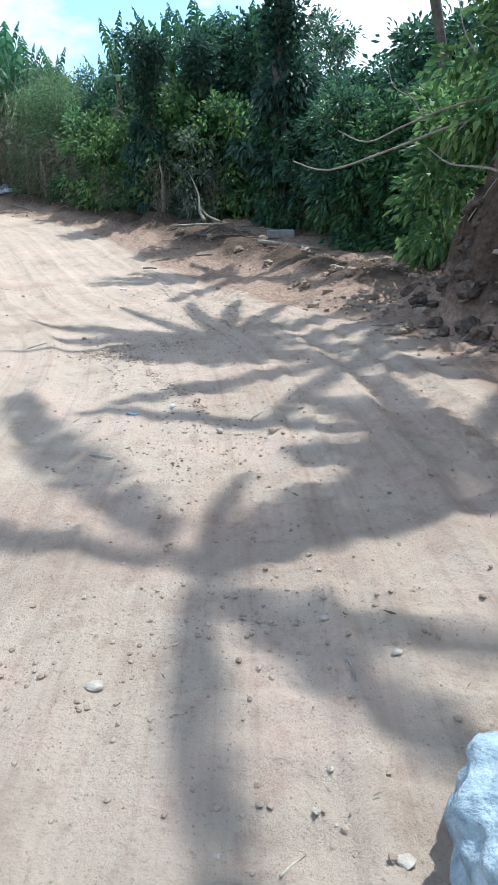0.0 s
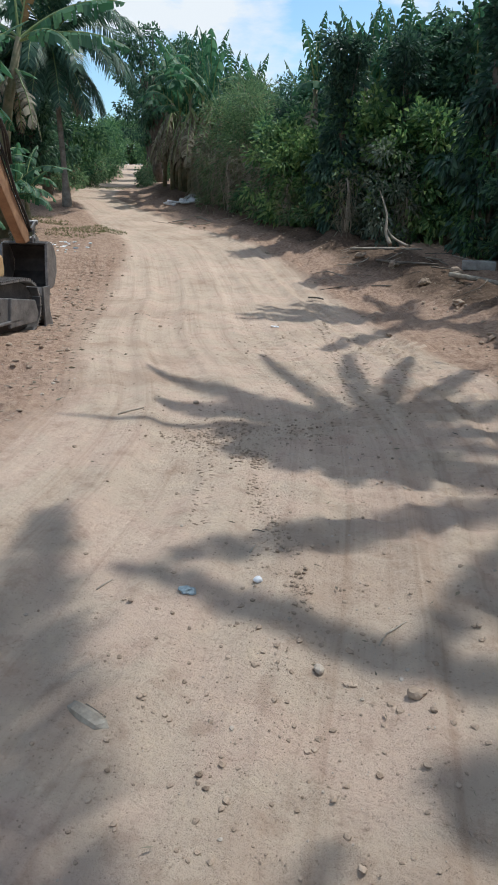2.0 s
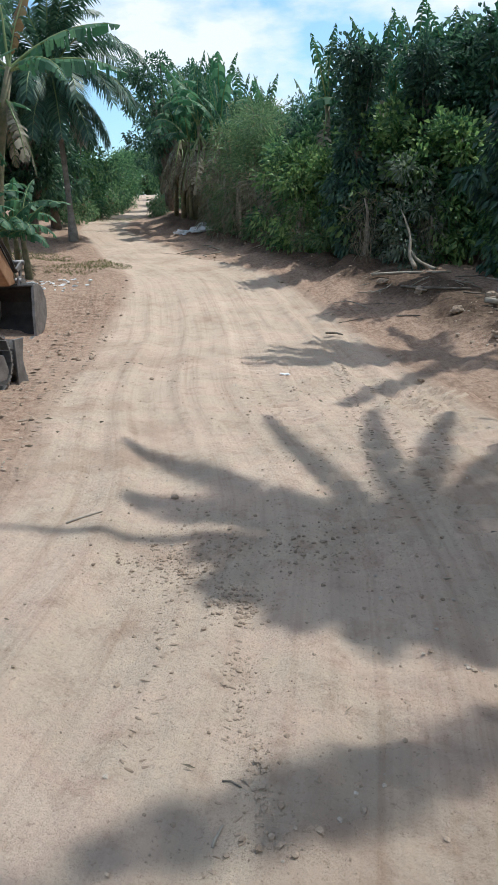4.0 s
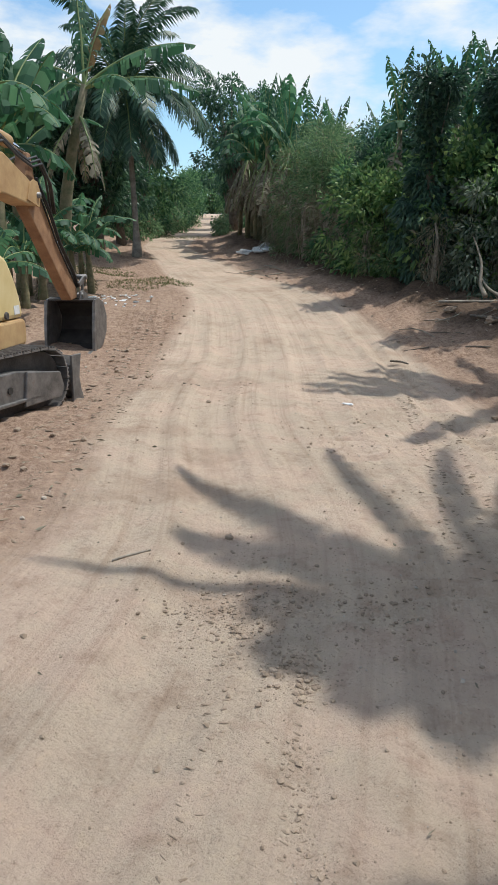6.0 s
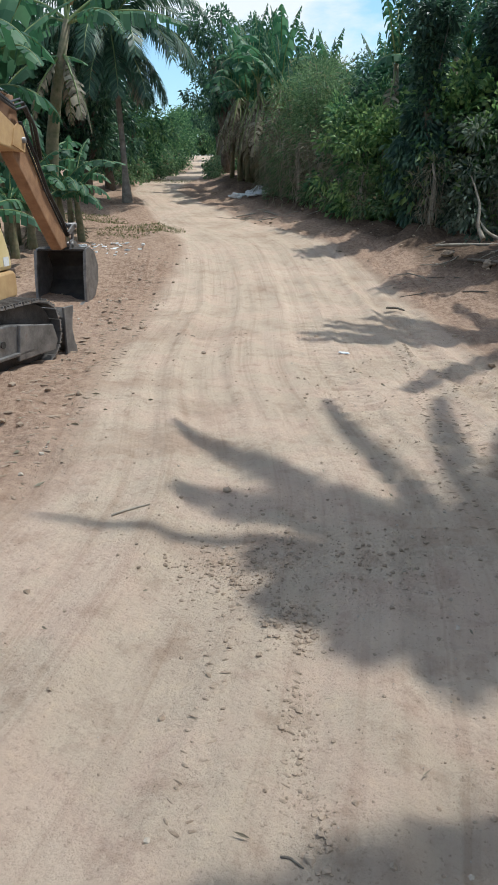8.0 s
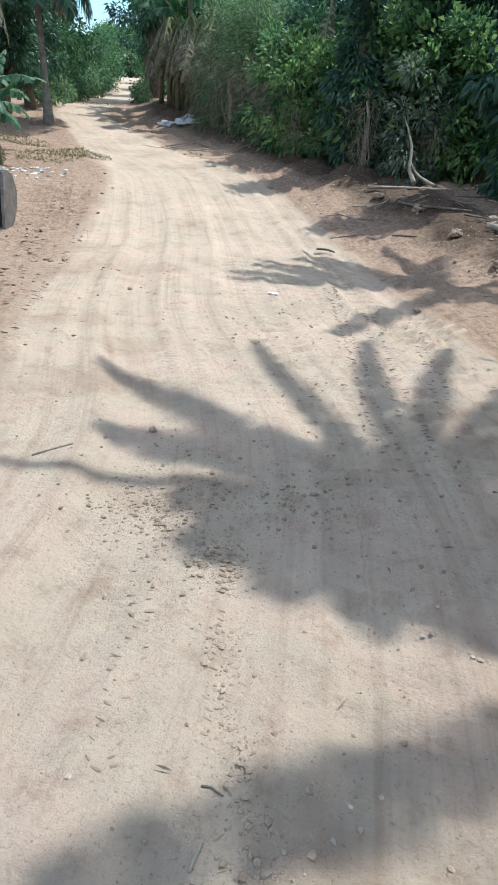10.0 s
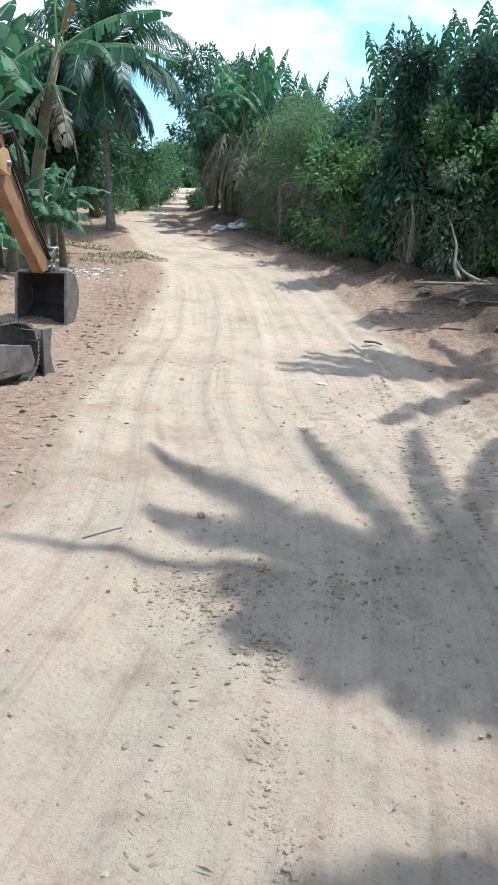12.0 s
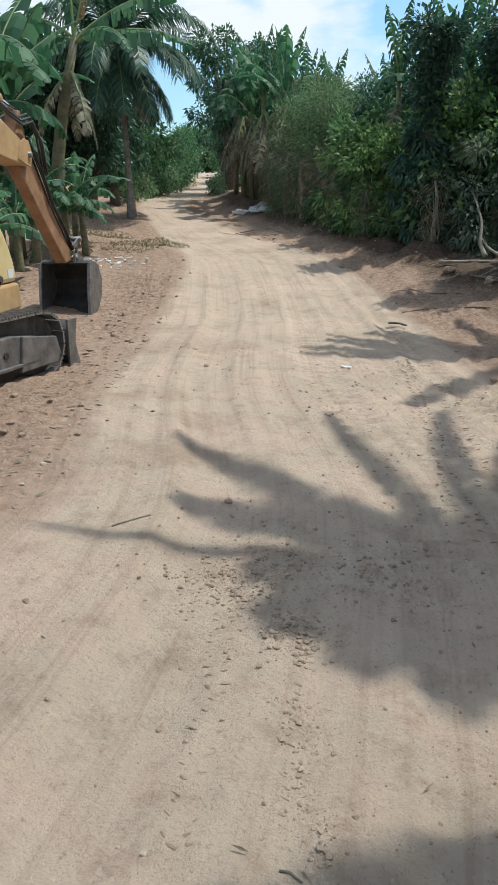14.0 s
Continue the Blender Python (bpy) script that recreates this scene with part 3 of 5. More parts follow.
def banana(label, stem, leaves, lean=(0.0, 0.0), girth=0.13):
    """leaves: (leaf kind, bearing, tilt, size)."""
    root = tagged(new("banana_plant"), label, "banana plant")
    ps = [(lean[0] * k * k / 16, lean[1] * k * k / 16, -0.1 + (stem + 0.1) * k / 4) for k in range(5)]
    vs, fs = tube(ps, [girth * 1.15, girth, girth * 0.88, girth * 0.72, girth * 0.5], 10)
    put("pseudostem", mesh_of("pseudostem", vs, fs, M_STEM, True), root)
    rng = random.Random(round(stem * 100) + len(leaves))
    for kind, bearing, tilt, size in leaves:
        blade, rib = BAN_LEAVES[kind]
        h = stem - (rng.uniform(0.15, 0.7) if kind in (5, 6) else rng.uniform(0, 0.12))
        f = max(0.0, h / stem)
        m = Matrix.Translation((lean[0] * f * f, lean[1] * f * f, h)) @ Matrix.Rotation(radians(-bearing), 4, "Z") @ Matrix.Rotation(radians(tilt), 4, "X") @ Matrix.Diagonal((size, size, size, 1))
        lf = put("leaf", blade, root, m, "dry brown hanging banana leaf" if kind in (5, 6) else ("rust-coloured dying banana leaf" if kind == 7 else ""))
        put("midrib", rib, lf)
    return root


def frond_mesh(seed, length, lift, droop, leaflet, material=None):
    """A feather frond along +y."""
    rng = np.random.default_rng(seed)
    n = 40
    p, ang, pts = np.zeros(3), radians(lift), []
    for i in range(n + 1):
        pts.append(p.copy())
        p = p + length / n * np.array([0, math.cos(ang), math.sin(ang)])
        ang -= radians(droop) / n * (0.3 + 1.4 * i / n)
    pts = np.array(pts)
    vs, fs = [], []
    for i in range(7, n * 2 + 1):
        t = i / (2 * n)
        a = min(n - 1, int(t * n))
        c = pts[a] + (pts[a + 1] - pts[a]) * (t * n - a)
        d = (pts[a + 1] - pts[a]) / np.linalg.norm(pts[a + 1] - pts[a])
        L = leaflet * (0.35 + 0.9 * math.sin(math.pi * min(1, t * 0.93 + 0.05)) ** 0.8)
        for sgn in (-1, 1):
            if rng.random() < 0.06:
                continue
            way = np.array([sgn * 0.75, 0, 0.10]) + d * 0.62 + rng.normal(size=3) * 0.07
            way /= np.linalg.norm(way)
            l1 = L * rng.uniform(0.85, 1.1)
            w = 0.030
            hang = np.array([0, 0, -1.0])
            q1 = c + way * l1 * 0.45 + hang * l1 * 0.10
            q2 = c + way * l1 * 0.8 + hang * l1 * 0.50
            o = len(vs)
            vs += [c - d * w * 0.5, c + d * w * 0.5, q1 + d * w, q1 - d * w, q2]
            fs += [(o, o + 1, o + 2, o + 3), (o + 3, o + 2, o + 4)]
    me = mesh_of("frond_leaflets", vs, fs, material or M_FROND)
    rv, rf = tube(pts, [0.04 * (1 - 0.9 * k / n) for k in range(n + 1)], 5)
    return me, mesh_of("frond_rib", rv, rf, M_RIB, True)


FRONDS = [frond_mesh(3, 3.1, 76, 88, 0.6), frond_mesh(4, 3.5, 42, 110, 0.72), frond_mesh(5, 3.2, 8, 88, 0.72), frond_mesh(6, 2.7, -35, 45, 0.62), frond_mesh(7, 2.4, -55, 28, 0.5, M_BANDEAD)]


def palm(label, height, lean, fronds, girth=0.14, bark=None):
    root = tagged(new("coconut_palm"), label, "palm tree")
    k = 14
    ps = [(lean[0] * (i / k) ** 1.6, lean[1] * (i / k) ** 1.6, -0.15 + (height + 0.15) * i / k) for i in range(k + 1)]
    rad = [girth * (1.9 - 4 * i / k if i < 3 else 1.0 - 0.25 * i / k) * (1 + 0.06 * (i % 2)) for i in range(k + 1)]
    vs, fs = tube(ps, rad, 10)
    put("trunk", mesh_of("palm_trunk", vs, fs, bark or M_PALMBARK, True), root)
    for kind, bearing, *size in fronds:
        me, rib = FRONDS[kind]
        m = Matrix.Translation((lean[0], lean[1], height - 0.02)) @ Matrix.Rotation(radians(-bearing), 4, "Z") @ Matrix.Scale(size[0] if size else 1.0, 4)
        fr = put("frond", me, root, m, "dry brown hanging palm frond" if kind == 4 else "")
        put("rachis", rib, fr)
    return root


# hedge on the outside of the bend: prototypes
P_BROAD = bush("broadleaf_shrub", 1, 1.35, 2.9, 66, 72, 0.17, 0.075, 0.30, M_LEAF, "dense green broadleaf shrub at the roadside", 0.03)
P_BROAD2 = bush("broadleaf_shrub", 2, 1.5, 3.4, 78, 68, 0.18, 0.085, 0.36, M_LEAFD, "dark green overgrown shrub behind the roadside", 0.03)
P_FINE = bush("feathery_shrub", 3, 1.15, 3.9, 66, 80, 0.17, 0.034, 0.46, M_LEAF2, "tall olive feathery shrub with thin leaves", 0.03, stems=14)
P_FINE2 = bush("feathery_shrub", 4, 0.9, 3.2, 42, 52, 0.19, 0.032, 0.42, M_LEAF2, "olive feathery shrub with dry thin stems", 0.03, stems=30, bark=M_TWIG)
P_VINE = bush("vine_covered_tree", 5, 0.75, 4.6, 130, 60, 0.14, 0.075, 0.26, M_VINE, "tall dark tree trunk smothered in climbing vines", 0.02, shape="column", category="tree")
P_BRIGHT = bush("bright_shrub", 6, 0.8, 1.9, 40, 60, 0.125, 0.07, 0.25, M_LEAFB, "bright green leafy shrub catching sunlight", 0.05)
P_GREY = bush("grey_leaf_shrub", 7, 0.8, 2.3, 40, 38, 0.15, 0.07, 0.26, M_LEAFG, "grey-green dusty shrub with pale leaves", 0.05)
P_LOW = bush("low_weed", 8, 0.55, 0.8, 24, 30, 0.13, 0.05, 0.18, M_LEAF2, "low dusty green weeds at the hedge foot", 0.1, stems=5)
P_TREE = bush("broadleaf_tree", 9, 2.3, 7.0, 95, 60, 0.22, 0.10, 0.48, M_LEAFD, "broad dark green tree with open crown", 0.42, stems=12, shape="tree", category="tree")
P_TREE2 = bush("broadleaf_tree", 10, 2.0, 5.6, 110, 60, 0.20, 0.11, 0.42, M_LEAFD, "dense dark glossy tree with hanging foliage", 0.22, stems=10, shape="tree", category="tree")
P_WOOD = bush("woodland_tree", 12, 2.6, 5.2, 110, 50, 0.28, 0.14, 0.55, M_LEAF, "green woodland tree at the far edge of the track", 0.10, stems=8, shape="tree", category="tree")

HEDGE = "roadside hedge"
place(P_VINE, [(-12.4, 16.6, 0.97), (-7.2, 16.8, 1.0), (0.3, 14.1, 1.5), (-17.6, 20.0, 0.68)], 1, HEDGE)
place(P_BROAD, [(-15.2, 18.6, 1.0), (-17.8, 20.3, 0.95), (-10.0, 17.6, 1.0), (-4.5, 16.2, 1.0), (1.0, 15.3, 0.95), (5.8, 14.6, 0.9), (9.5, 14.0, 1.0), (13, 12.2, 0.95), (18, 11.0, 1.0), (24, 10.5, 1.1), (-21.0, 24.5, 1.05)], 2, HEDGE)
place(P_FINE, [(-20.2, 22.0, 0.9), (-21.6, 23.2, 0.95), (-19.0, 21.4, 0.85), (-20.8, 25.6, 1.12), (-19.4, 24.8, 1.08)], 3, HEDGE)
place(P_FINE2, [(-21.4, 22.0, 0.85), (-23.0, 23.6, 0.85), (-19.6, 20.8, 0.75), (-18.2, 20.2, 0.65), (8.6, 12.0, 0.8)], 4, HEDGE)
place(P_BROAD2, [(-13.6, 20.4, 1.0), (-10.4, 19.8, 1.05), (-7.2, 19.2, 1.08), (-3.8, 18.6, 1.15), (-0.4, 18.2, 1.1), (6.6, 17.4, 1.0), (10.5, 16.5, 1.1), (-16.6, 22.4, 0.98), (-19.2, 27.0, 1.1), (14.5, 14.6, 1.2), (19, 13.6, 1.25), (25, 12.6, 1.3), (-22.5, 28.5, 1.2), (4.8, 13.8, 0.8), (7.4, 12.9, 0.85)], 5, HEDGE)
place(P_BRIGHT, [(-15.6, 17.5, 1.25), (-14.4, 17.3, 0.95), (-17.0, 18.7, 1.0), (-9.6, 16.6, 1.3), (4.6, 14.0, 1.0), (-5.6, 15.9, 1.2), (7.2, 13.0, 1.2)], 6, HEDGE)
P_DRY = bush("dry_stalks", 14, 0.55, 1.9, 34, 16, 0.30, 0.02, 0.24, M_DRYGREY, "pale dry stalks and withered leaves at the hedge foot", 0.05, stems=26, shape="column", bark=M_TWIG)
place(P_DRY, [(-23.6, 23.6, 0.8), (-22.4, 22.3, 0.7), (-21.0, 21.2, 0.75), (-19.4, 20.0, 0.6), (-18.0, 19.0, 0.6), (-24.4, 24.8, 0.9), (-16.4, 17.7, 0.4), (-12.4, 16.0, 0.7), (1.6, 14.4, 0.7), (3.2, 14.0, 0.8), (-22.9, 22.3, 1.35), (-21.7, 21.3, 1.25), (-20.4, 20.4, 1.3), (-19.0, 19.5, 1.1), (-24.0, 23.6, 1.4), (-17.6, 18.5, 0.95), (-20.0, 19.9, 1.2), (-18.5, 18.9, 1.0), (-16.9, 17.6, 0.8), (-11.6, 15.7, 0.9), (-6.4, 15.3, 0.8)], 15, HEDGE)
place(P_GREY, [(-10.2, 16.5, 0.95), (-8.3, 15.7, 1.05), (-17.4, 19.2, 0.7), (7.6, 13.7, 0.8)], 7, HEDGE)
place(P_LOW, [(-15.6, 17.4, 1.0), (-14.3, 17.0, 0.9), (-17.2, 18.6, 1.0), (-18.8, 19.5, 0.9), (-20.2, 20.6, 1.0), (-21.8, 21.8, 0.9), (-23.3, 23.0, 0.8), (2.0, 14.2, 0.8), (5.0, 13.6, 0.8), (-35.2, 29.5, 1.0), (-34.2, 32.0, 1.3), (-33.0, 35.0, 1.2), (-32.2, 38.5, 1.4), (-31.6, 43.0, 1.5), (-31.2, 48.0, 1.5), (-28.4, 33.5, 1.0), (-28.2, 37.0, 1.3), (-27.9, 42.0, 1.4), (-27.7, 48.0, 1.4), (-35.0, 33.6, 1.4), (-33.6, 37.6, 1.5)], 8, HEDGE)
place(P_TREE, [(-27.4, 35.0, 0.95), (-25.6, 37.0, 0.98), (-28.0, 44.0, 0.82), (-20.6, 33.0, 0.70), (-16.8, 30.0, 0.66), (-12, 28.0, 0.75), (-6, 27, 0.9), (2, 25, 0.9)], 9)
place(P_TREE2, [(-38.2, 26.5, 0.95), (-40.6, 27.0, 1.0), (-36.4, 29.0, 0.9), (-43.5, 25.0, 1.0), (-47, 23.5, 1.05), (-51, 22.0, 1.0), (-1.6, 17.6, 0.95), (-5.2, 18.8, 0.9)], 10)
place(P_WOOD, [(-35.0, 34.5, 0.72), (-34.0, 38.0, 0.72), (-33.0, 42.0, 0.72), (-32.0, 47.0, 0.74), (-31.2, 54.0, 0.85), (-31.0, 62.0, 0.95), (-35.8, 36, 0.9), (-27.2, 52.0, 0.85), (-26.9, 46.0, 0.8), (-26.9, 60, 1.1), (-29.2, 79.0, 1.25), (-30.6, 80, 1.25), (-28.0, 78, 1.2), (-38.0, 38, 1.0), (-42, 36, 1.0)], 11)
# bananas: tattered upright tops over the hedge, dry clump by the bend, tall ones behind the machine
B_TOP = banana("banana plant with upright wind-torn leaves above the hedge", 3.6, [(4, 10, 5, 1.0), (4, 80, -8, 0.95), (4, 150, 6, 0.9), (4, 230, -12, 1.0), (2, 300, 5, 0.8), (1, 200, 0, 0.7), (5, 60, 0, 1.0)], girth=0.12)
place(B_TOP, [(-14.6, 18.6, 0.98), (-12.6, 19.0, 1.0), (-10.8, 18.4, 1.04), (-9.6, 19.6, 1.03), (-8.0, 18.5, 1.08), (-5.6, 18.0, 1.05), (-2.6, 17.6, 1.05), (-16.2, 22.2, 0.9), (-19.4, 25.5, 0.92), (-21.6, 29.0, 1.05), (-24.6, 30.5, 1.18), (-22.8, 31.5, 1.2), (-26.2, 31.0, 1.05)], 20, "banana tops")
B_DRY = banana("half-dead banana plant hung with pale dry leaves", 3.3, [(4, 90, 0, 0.9), (4, 200, 6, 0.9), (6, 100, 6, 1.0), (6, 160, 8, 1.1), (6, 280, 8, 1.0), (2, 20, 0, 0.9), (0, 140, 5, 0.85), (1, 260, 0, 0.9), (5, 0, 0, 1.0), (5, 70, 0, 1.1), (5, 130, -8, 1.0), (6, 190, 0, 1.2), (5, 250, 0, 1.1), (6, 310, 5, 1.2), (6, 40, -10, 1.3)], girth=0.10)
place(B_DRY, [(-23.2, 24.6, 0.95), (-23.9, 25.4, 1.05), (-22.6, 24.2, 0.9), (-24.6, 26.0, 1.1), (-23.4, 26.6, 1.2), (-26.4, 28.2, 1.05), (-25.8, 27.2, 0.9), (-25.0, 27.6, 0.9), (-27.0, 30.0, 0.95), (-26.0, 29.8, 1.15), (-24.2, 26.8, 0.8), (-25.4, 28.6, 1.2)], 21, "dry banana clump")
B_TALL = banana("tall leaning banana plant with long arching torn leaves", 4.4, [(8, 50, 0, 1.0), (9, 62, 0, 1.0), (4, 330, 0, 1.1), (7, 20, -8, 1.0), (4, 300, 8, 1.15), (3, 100, 0, 0.9), (1, 255, -5, 0.95), (3, 285, 0, 0.9), (5, 120, 0, 0.9), (6, 60, 0, 1.0), (5, 200, 0, 0.9), (6, 330, 0, 0.9)], lean=(0.75, 0.2), girth=0.16)
B_TALL.matrix_basis = Matrix.Translation(spot(-41.0, 17.0, -0.05))
B_BIG = banana("large banana plant with broad dark green leaves", 3.2, [(10, 50, -6, 1.25), (10, 84, -22, 1.15), (10, 20, 4, 1.2), (4, 120, 0, 1.0), (1, 150, 0, 1.0), (1, 200, 0, 1.0), (0, 260, 0, 1.0), (2, 330, 0, 1.2), (3, 60, 0, 1.0), (5, 90, 0, 1.0)], girth=0.16)
place(B_BIG, [(-45.4, 14.2, 0.98), (-44.0, 16.8, 0.92), (-48.0, 13.4, 1.1), (-50.5, 15.0, 1.1)], 22, "banana grove")
B_SMALL = banana("young banana plant with drooping leaves", 1.1, [(0, 30, 0, 0.62), (1, 100, 0, 0.62), (2, 160, 0, 0.6), (0, 220, 0, 0.6), (1, 290, 0, 0.62), (3, 340, 0, 0.6), (3, 70, 0, 0.6), (5, 130, 0, 0.5)], girth=0.09)
place(B_SMALL, [(-40.2, 16.0, 1.05), (-42.6, 15.6, 1.1), (-38.9, 17.0, 0.95), (-44.0, 14.6, 1.0), (-41.5, 17.6, 1.15), (-46.4, 13.6, 1.0), (-39.6, 18.2, 0.9)], 23, "banana grove")

PALM = palm("coconut palm with grey ringed trunk and drooping fronds", 5.1, (-0.25, 0.0), [(0, 20), (0, 140), (0, 260), (1, 60), (1, 100), (1, 180), (1, 220), (1, 300), (1, 340), (2, 40), (2, 85), (2, 130), (2, 200), (2, 280), (2, 320), (3, 70), (3, 110), (3, 170), (3, 240), (3, 10), (4, 95), (4, 210), (2, 60), (2, 105), (3, 40), (3, 140), (1, 20), (1, 260), (0, 75, 1.12), (0, 320, 1.15), (0, 110, 1.1), (0, 200, 1.1), (0, 350, 1.05), (2, 160), (2, 240)], girth=0.10)
PALM.matrix_basis = Matrix.Translation(spot(-35.2, 24.0, -0.05))
# palms on the bank and behind the hedge; unseen crowns, fronds set to shade the road
SHADE_FRONDS = [frond_mesh(8, 2.8, 13, 30, 0.22), frond_mesh(9, 2.75, 22, 48, 0.30), frond_mesh(10, 3.2, 60, 70, 0.36), frond_mesh(11, 2.2, -12, 60, 0.36), frond_mesh(12, 3.2, 12, 34, 0.36), frond_mesh(13, 2.8, 14, 32, 0.10), frond_mesh(14, 2.8, 10, 28, 0.20), frond_mesh(15, 1.55, 24, 56, 0.44), frond_mesh(16, 2.0, 14, 34, 0.34)]
FRONDS += SHADE_FRONDS


def bank_palm(label, foot, crown, fronds):
    """A palm on the bank, from its foot to its crown."""
    z = hz(*foot) - 0.05
    p = palm(label, crown[2] - z, (crown[0] - foot[0], crown[1] - foot[1]), fronds, girth=0.115, bark=M_BARK)
    p.matrix_basis = Matrix.Translation((*foot, z))
    return p


PALM_A = bank_palm("tall coconut palm on the bank leaning over the road", (2.95, 10.75), (2.31, 11.36, 8.0), [(5, -66, 0.98), (13, -88, 0.94), (10, -104, 0.88), (5, -37, 0.98), (5, -16, 1.02), (5, -2, 1.0), (5, 14, 1.0), (6, 40), (6, 68), (6, 95), (6, 122, 0.9), (12, 138, 0.75), (12, 160, 0.72), (12, -178, 0.70), (12, -157, 0.74), (12, -136, 0.82), (12, -116, 0.8), (7, -50, 0.7), (7, 60, 0.7), (8, -70, 0.5), (8, 20, 0.6), (8, 160, 0.6), (8, -150, 0.6)])
bank_palm("coconut palm on the bank behind the leaning one", (4.1, 10.1), (3.66, 10.66, 8.0), [(6, -130, 0.92), (6, -160, 0.75), (6, 60, 0.9), (7, 0, 0.7), (6, 110, 0.9), (8, 150, 0.8), (6, 20, 0.9)])
bank_palm("tall coconut palm on the roadside bank", (4.6, 8.2), (4.25, 8.5, 8.0), [(11, -82, 1.0), (6, -20, 0.7), (6, 30, 0.9), (6, 80, 0.9), (6, 140, 0.9), (7, 0, 0.8), (12, -55, 0.85), (12, -112, 0.85), (12, -140, 0.9), (12, 170, 0.9), (12, 60, 0.9)])
bank_palm("slender coconut palm at the edge of the bank", (3.6, 6.4), (2.6, 6.65, 7.8), [(9, -36, 0.98), (6, -68, 0.60), (6, 8, 0.42), (6, 52, 0.9), (6, 130, 0.75), (6, 166, 0.6), (7, 90, 0.7), (12, 34, 0.7)])
PALM_C = bank_palm("coconut palm behind the hedge with dark hanging fronds", (3.5, 16.5), (2.0, 16.5, 7.5), [(5, -82), (6, -108), (9, -90, 0.85), (9, -101, 0.9), (9, -72, 0.8), (6, -60), (6, -160), (6, -30), (7, 0), (6, 45), (7, 90), (6, 135), (3, -170), (3, 150), (3, -120)])

# shrubs growing on the bank
for proto, x, y, sc, rot in ((P_BROAD, 3.5, 9.6, 0.75, 1.0), (P_BRIGHT, 3.0, 11.2, 1.0, 2.0), (P_BROAD, 4.0, 11.6, 1.0, 3.0), (P_BRIGHT, 3.9, 8.6, 0.9, 0.4), (P_BROAD2, 4.8, 10.2, 1.0, 5.0), (P_BROAD, 4.6, 8.4, 0.9, 4.0), (P_BRIGHT, 2.7, 12.6, 1.1, 1.4), (P_BROAD, 5.2, 5.5, 0.9, 0.2), (P_BROAD2, 5.6, 7.4, 1.0, 2.2)):
    copy_thing(proto, Matrix.Translation((x, y, hz(x, y) - 0.08)) @ Matrix.Rotation(rot, 4, "Z") @ Matrix.Diagonal((sc, sc, sc, 1)))


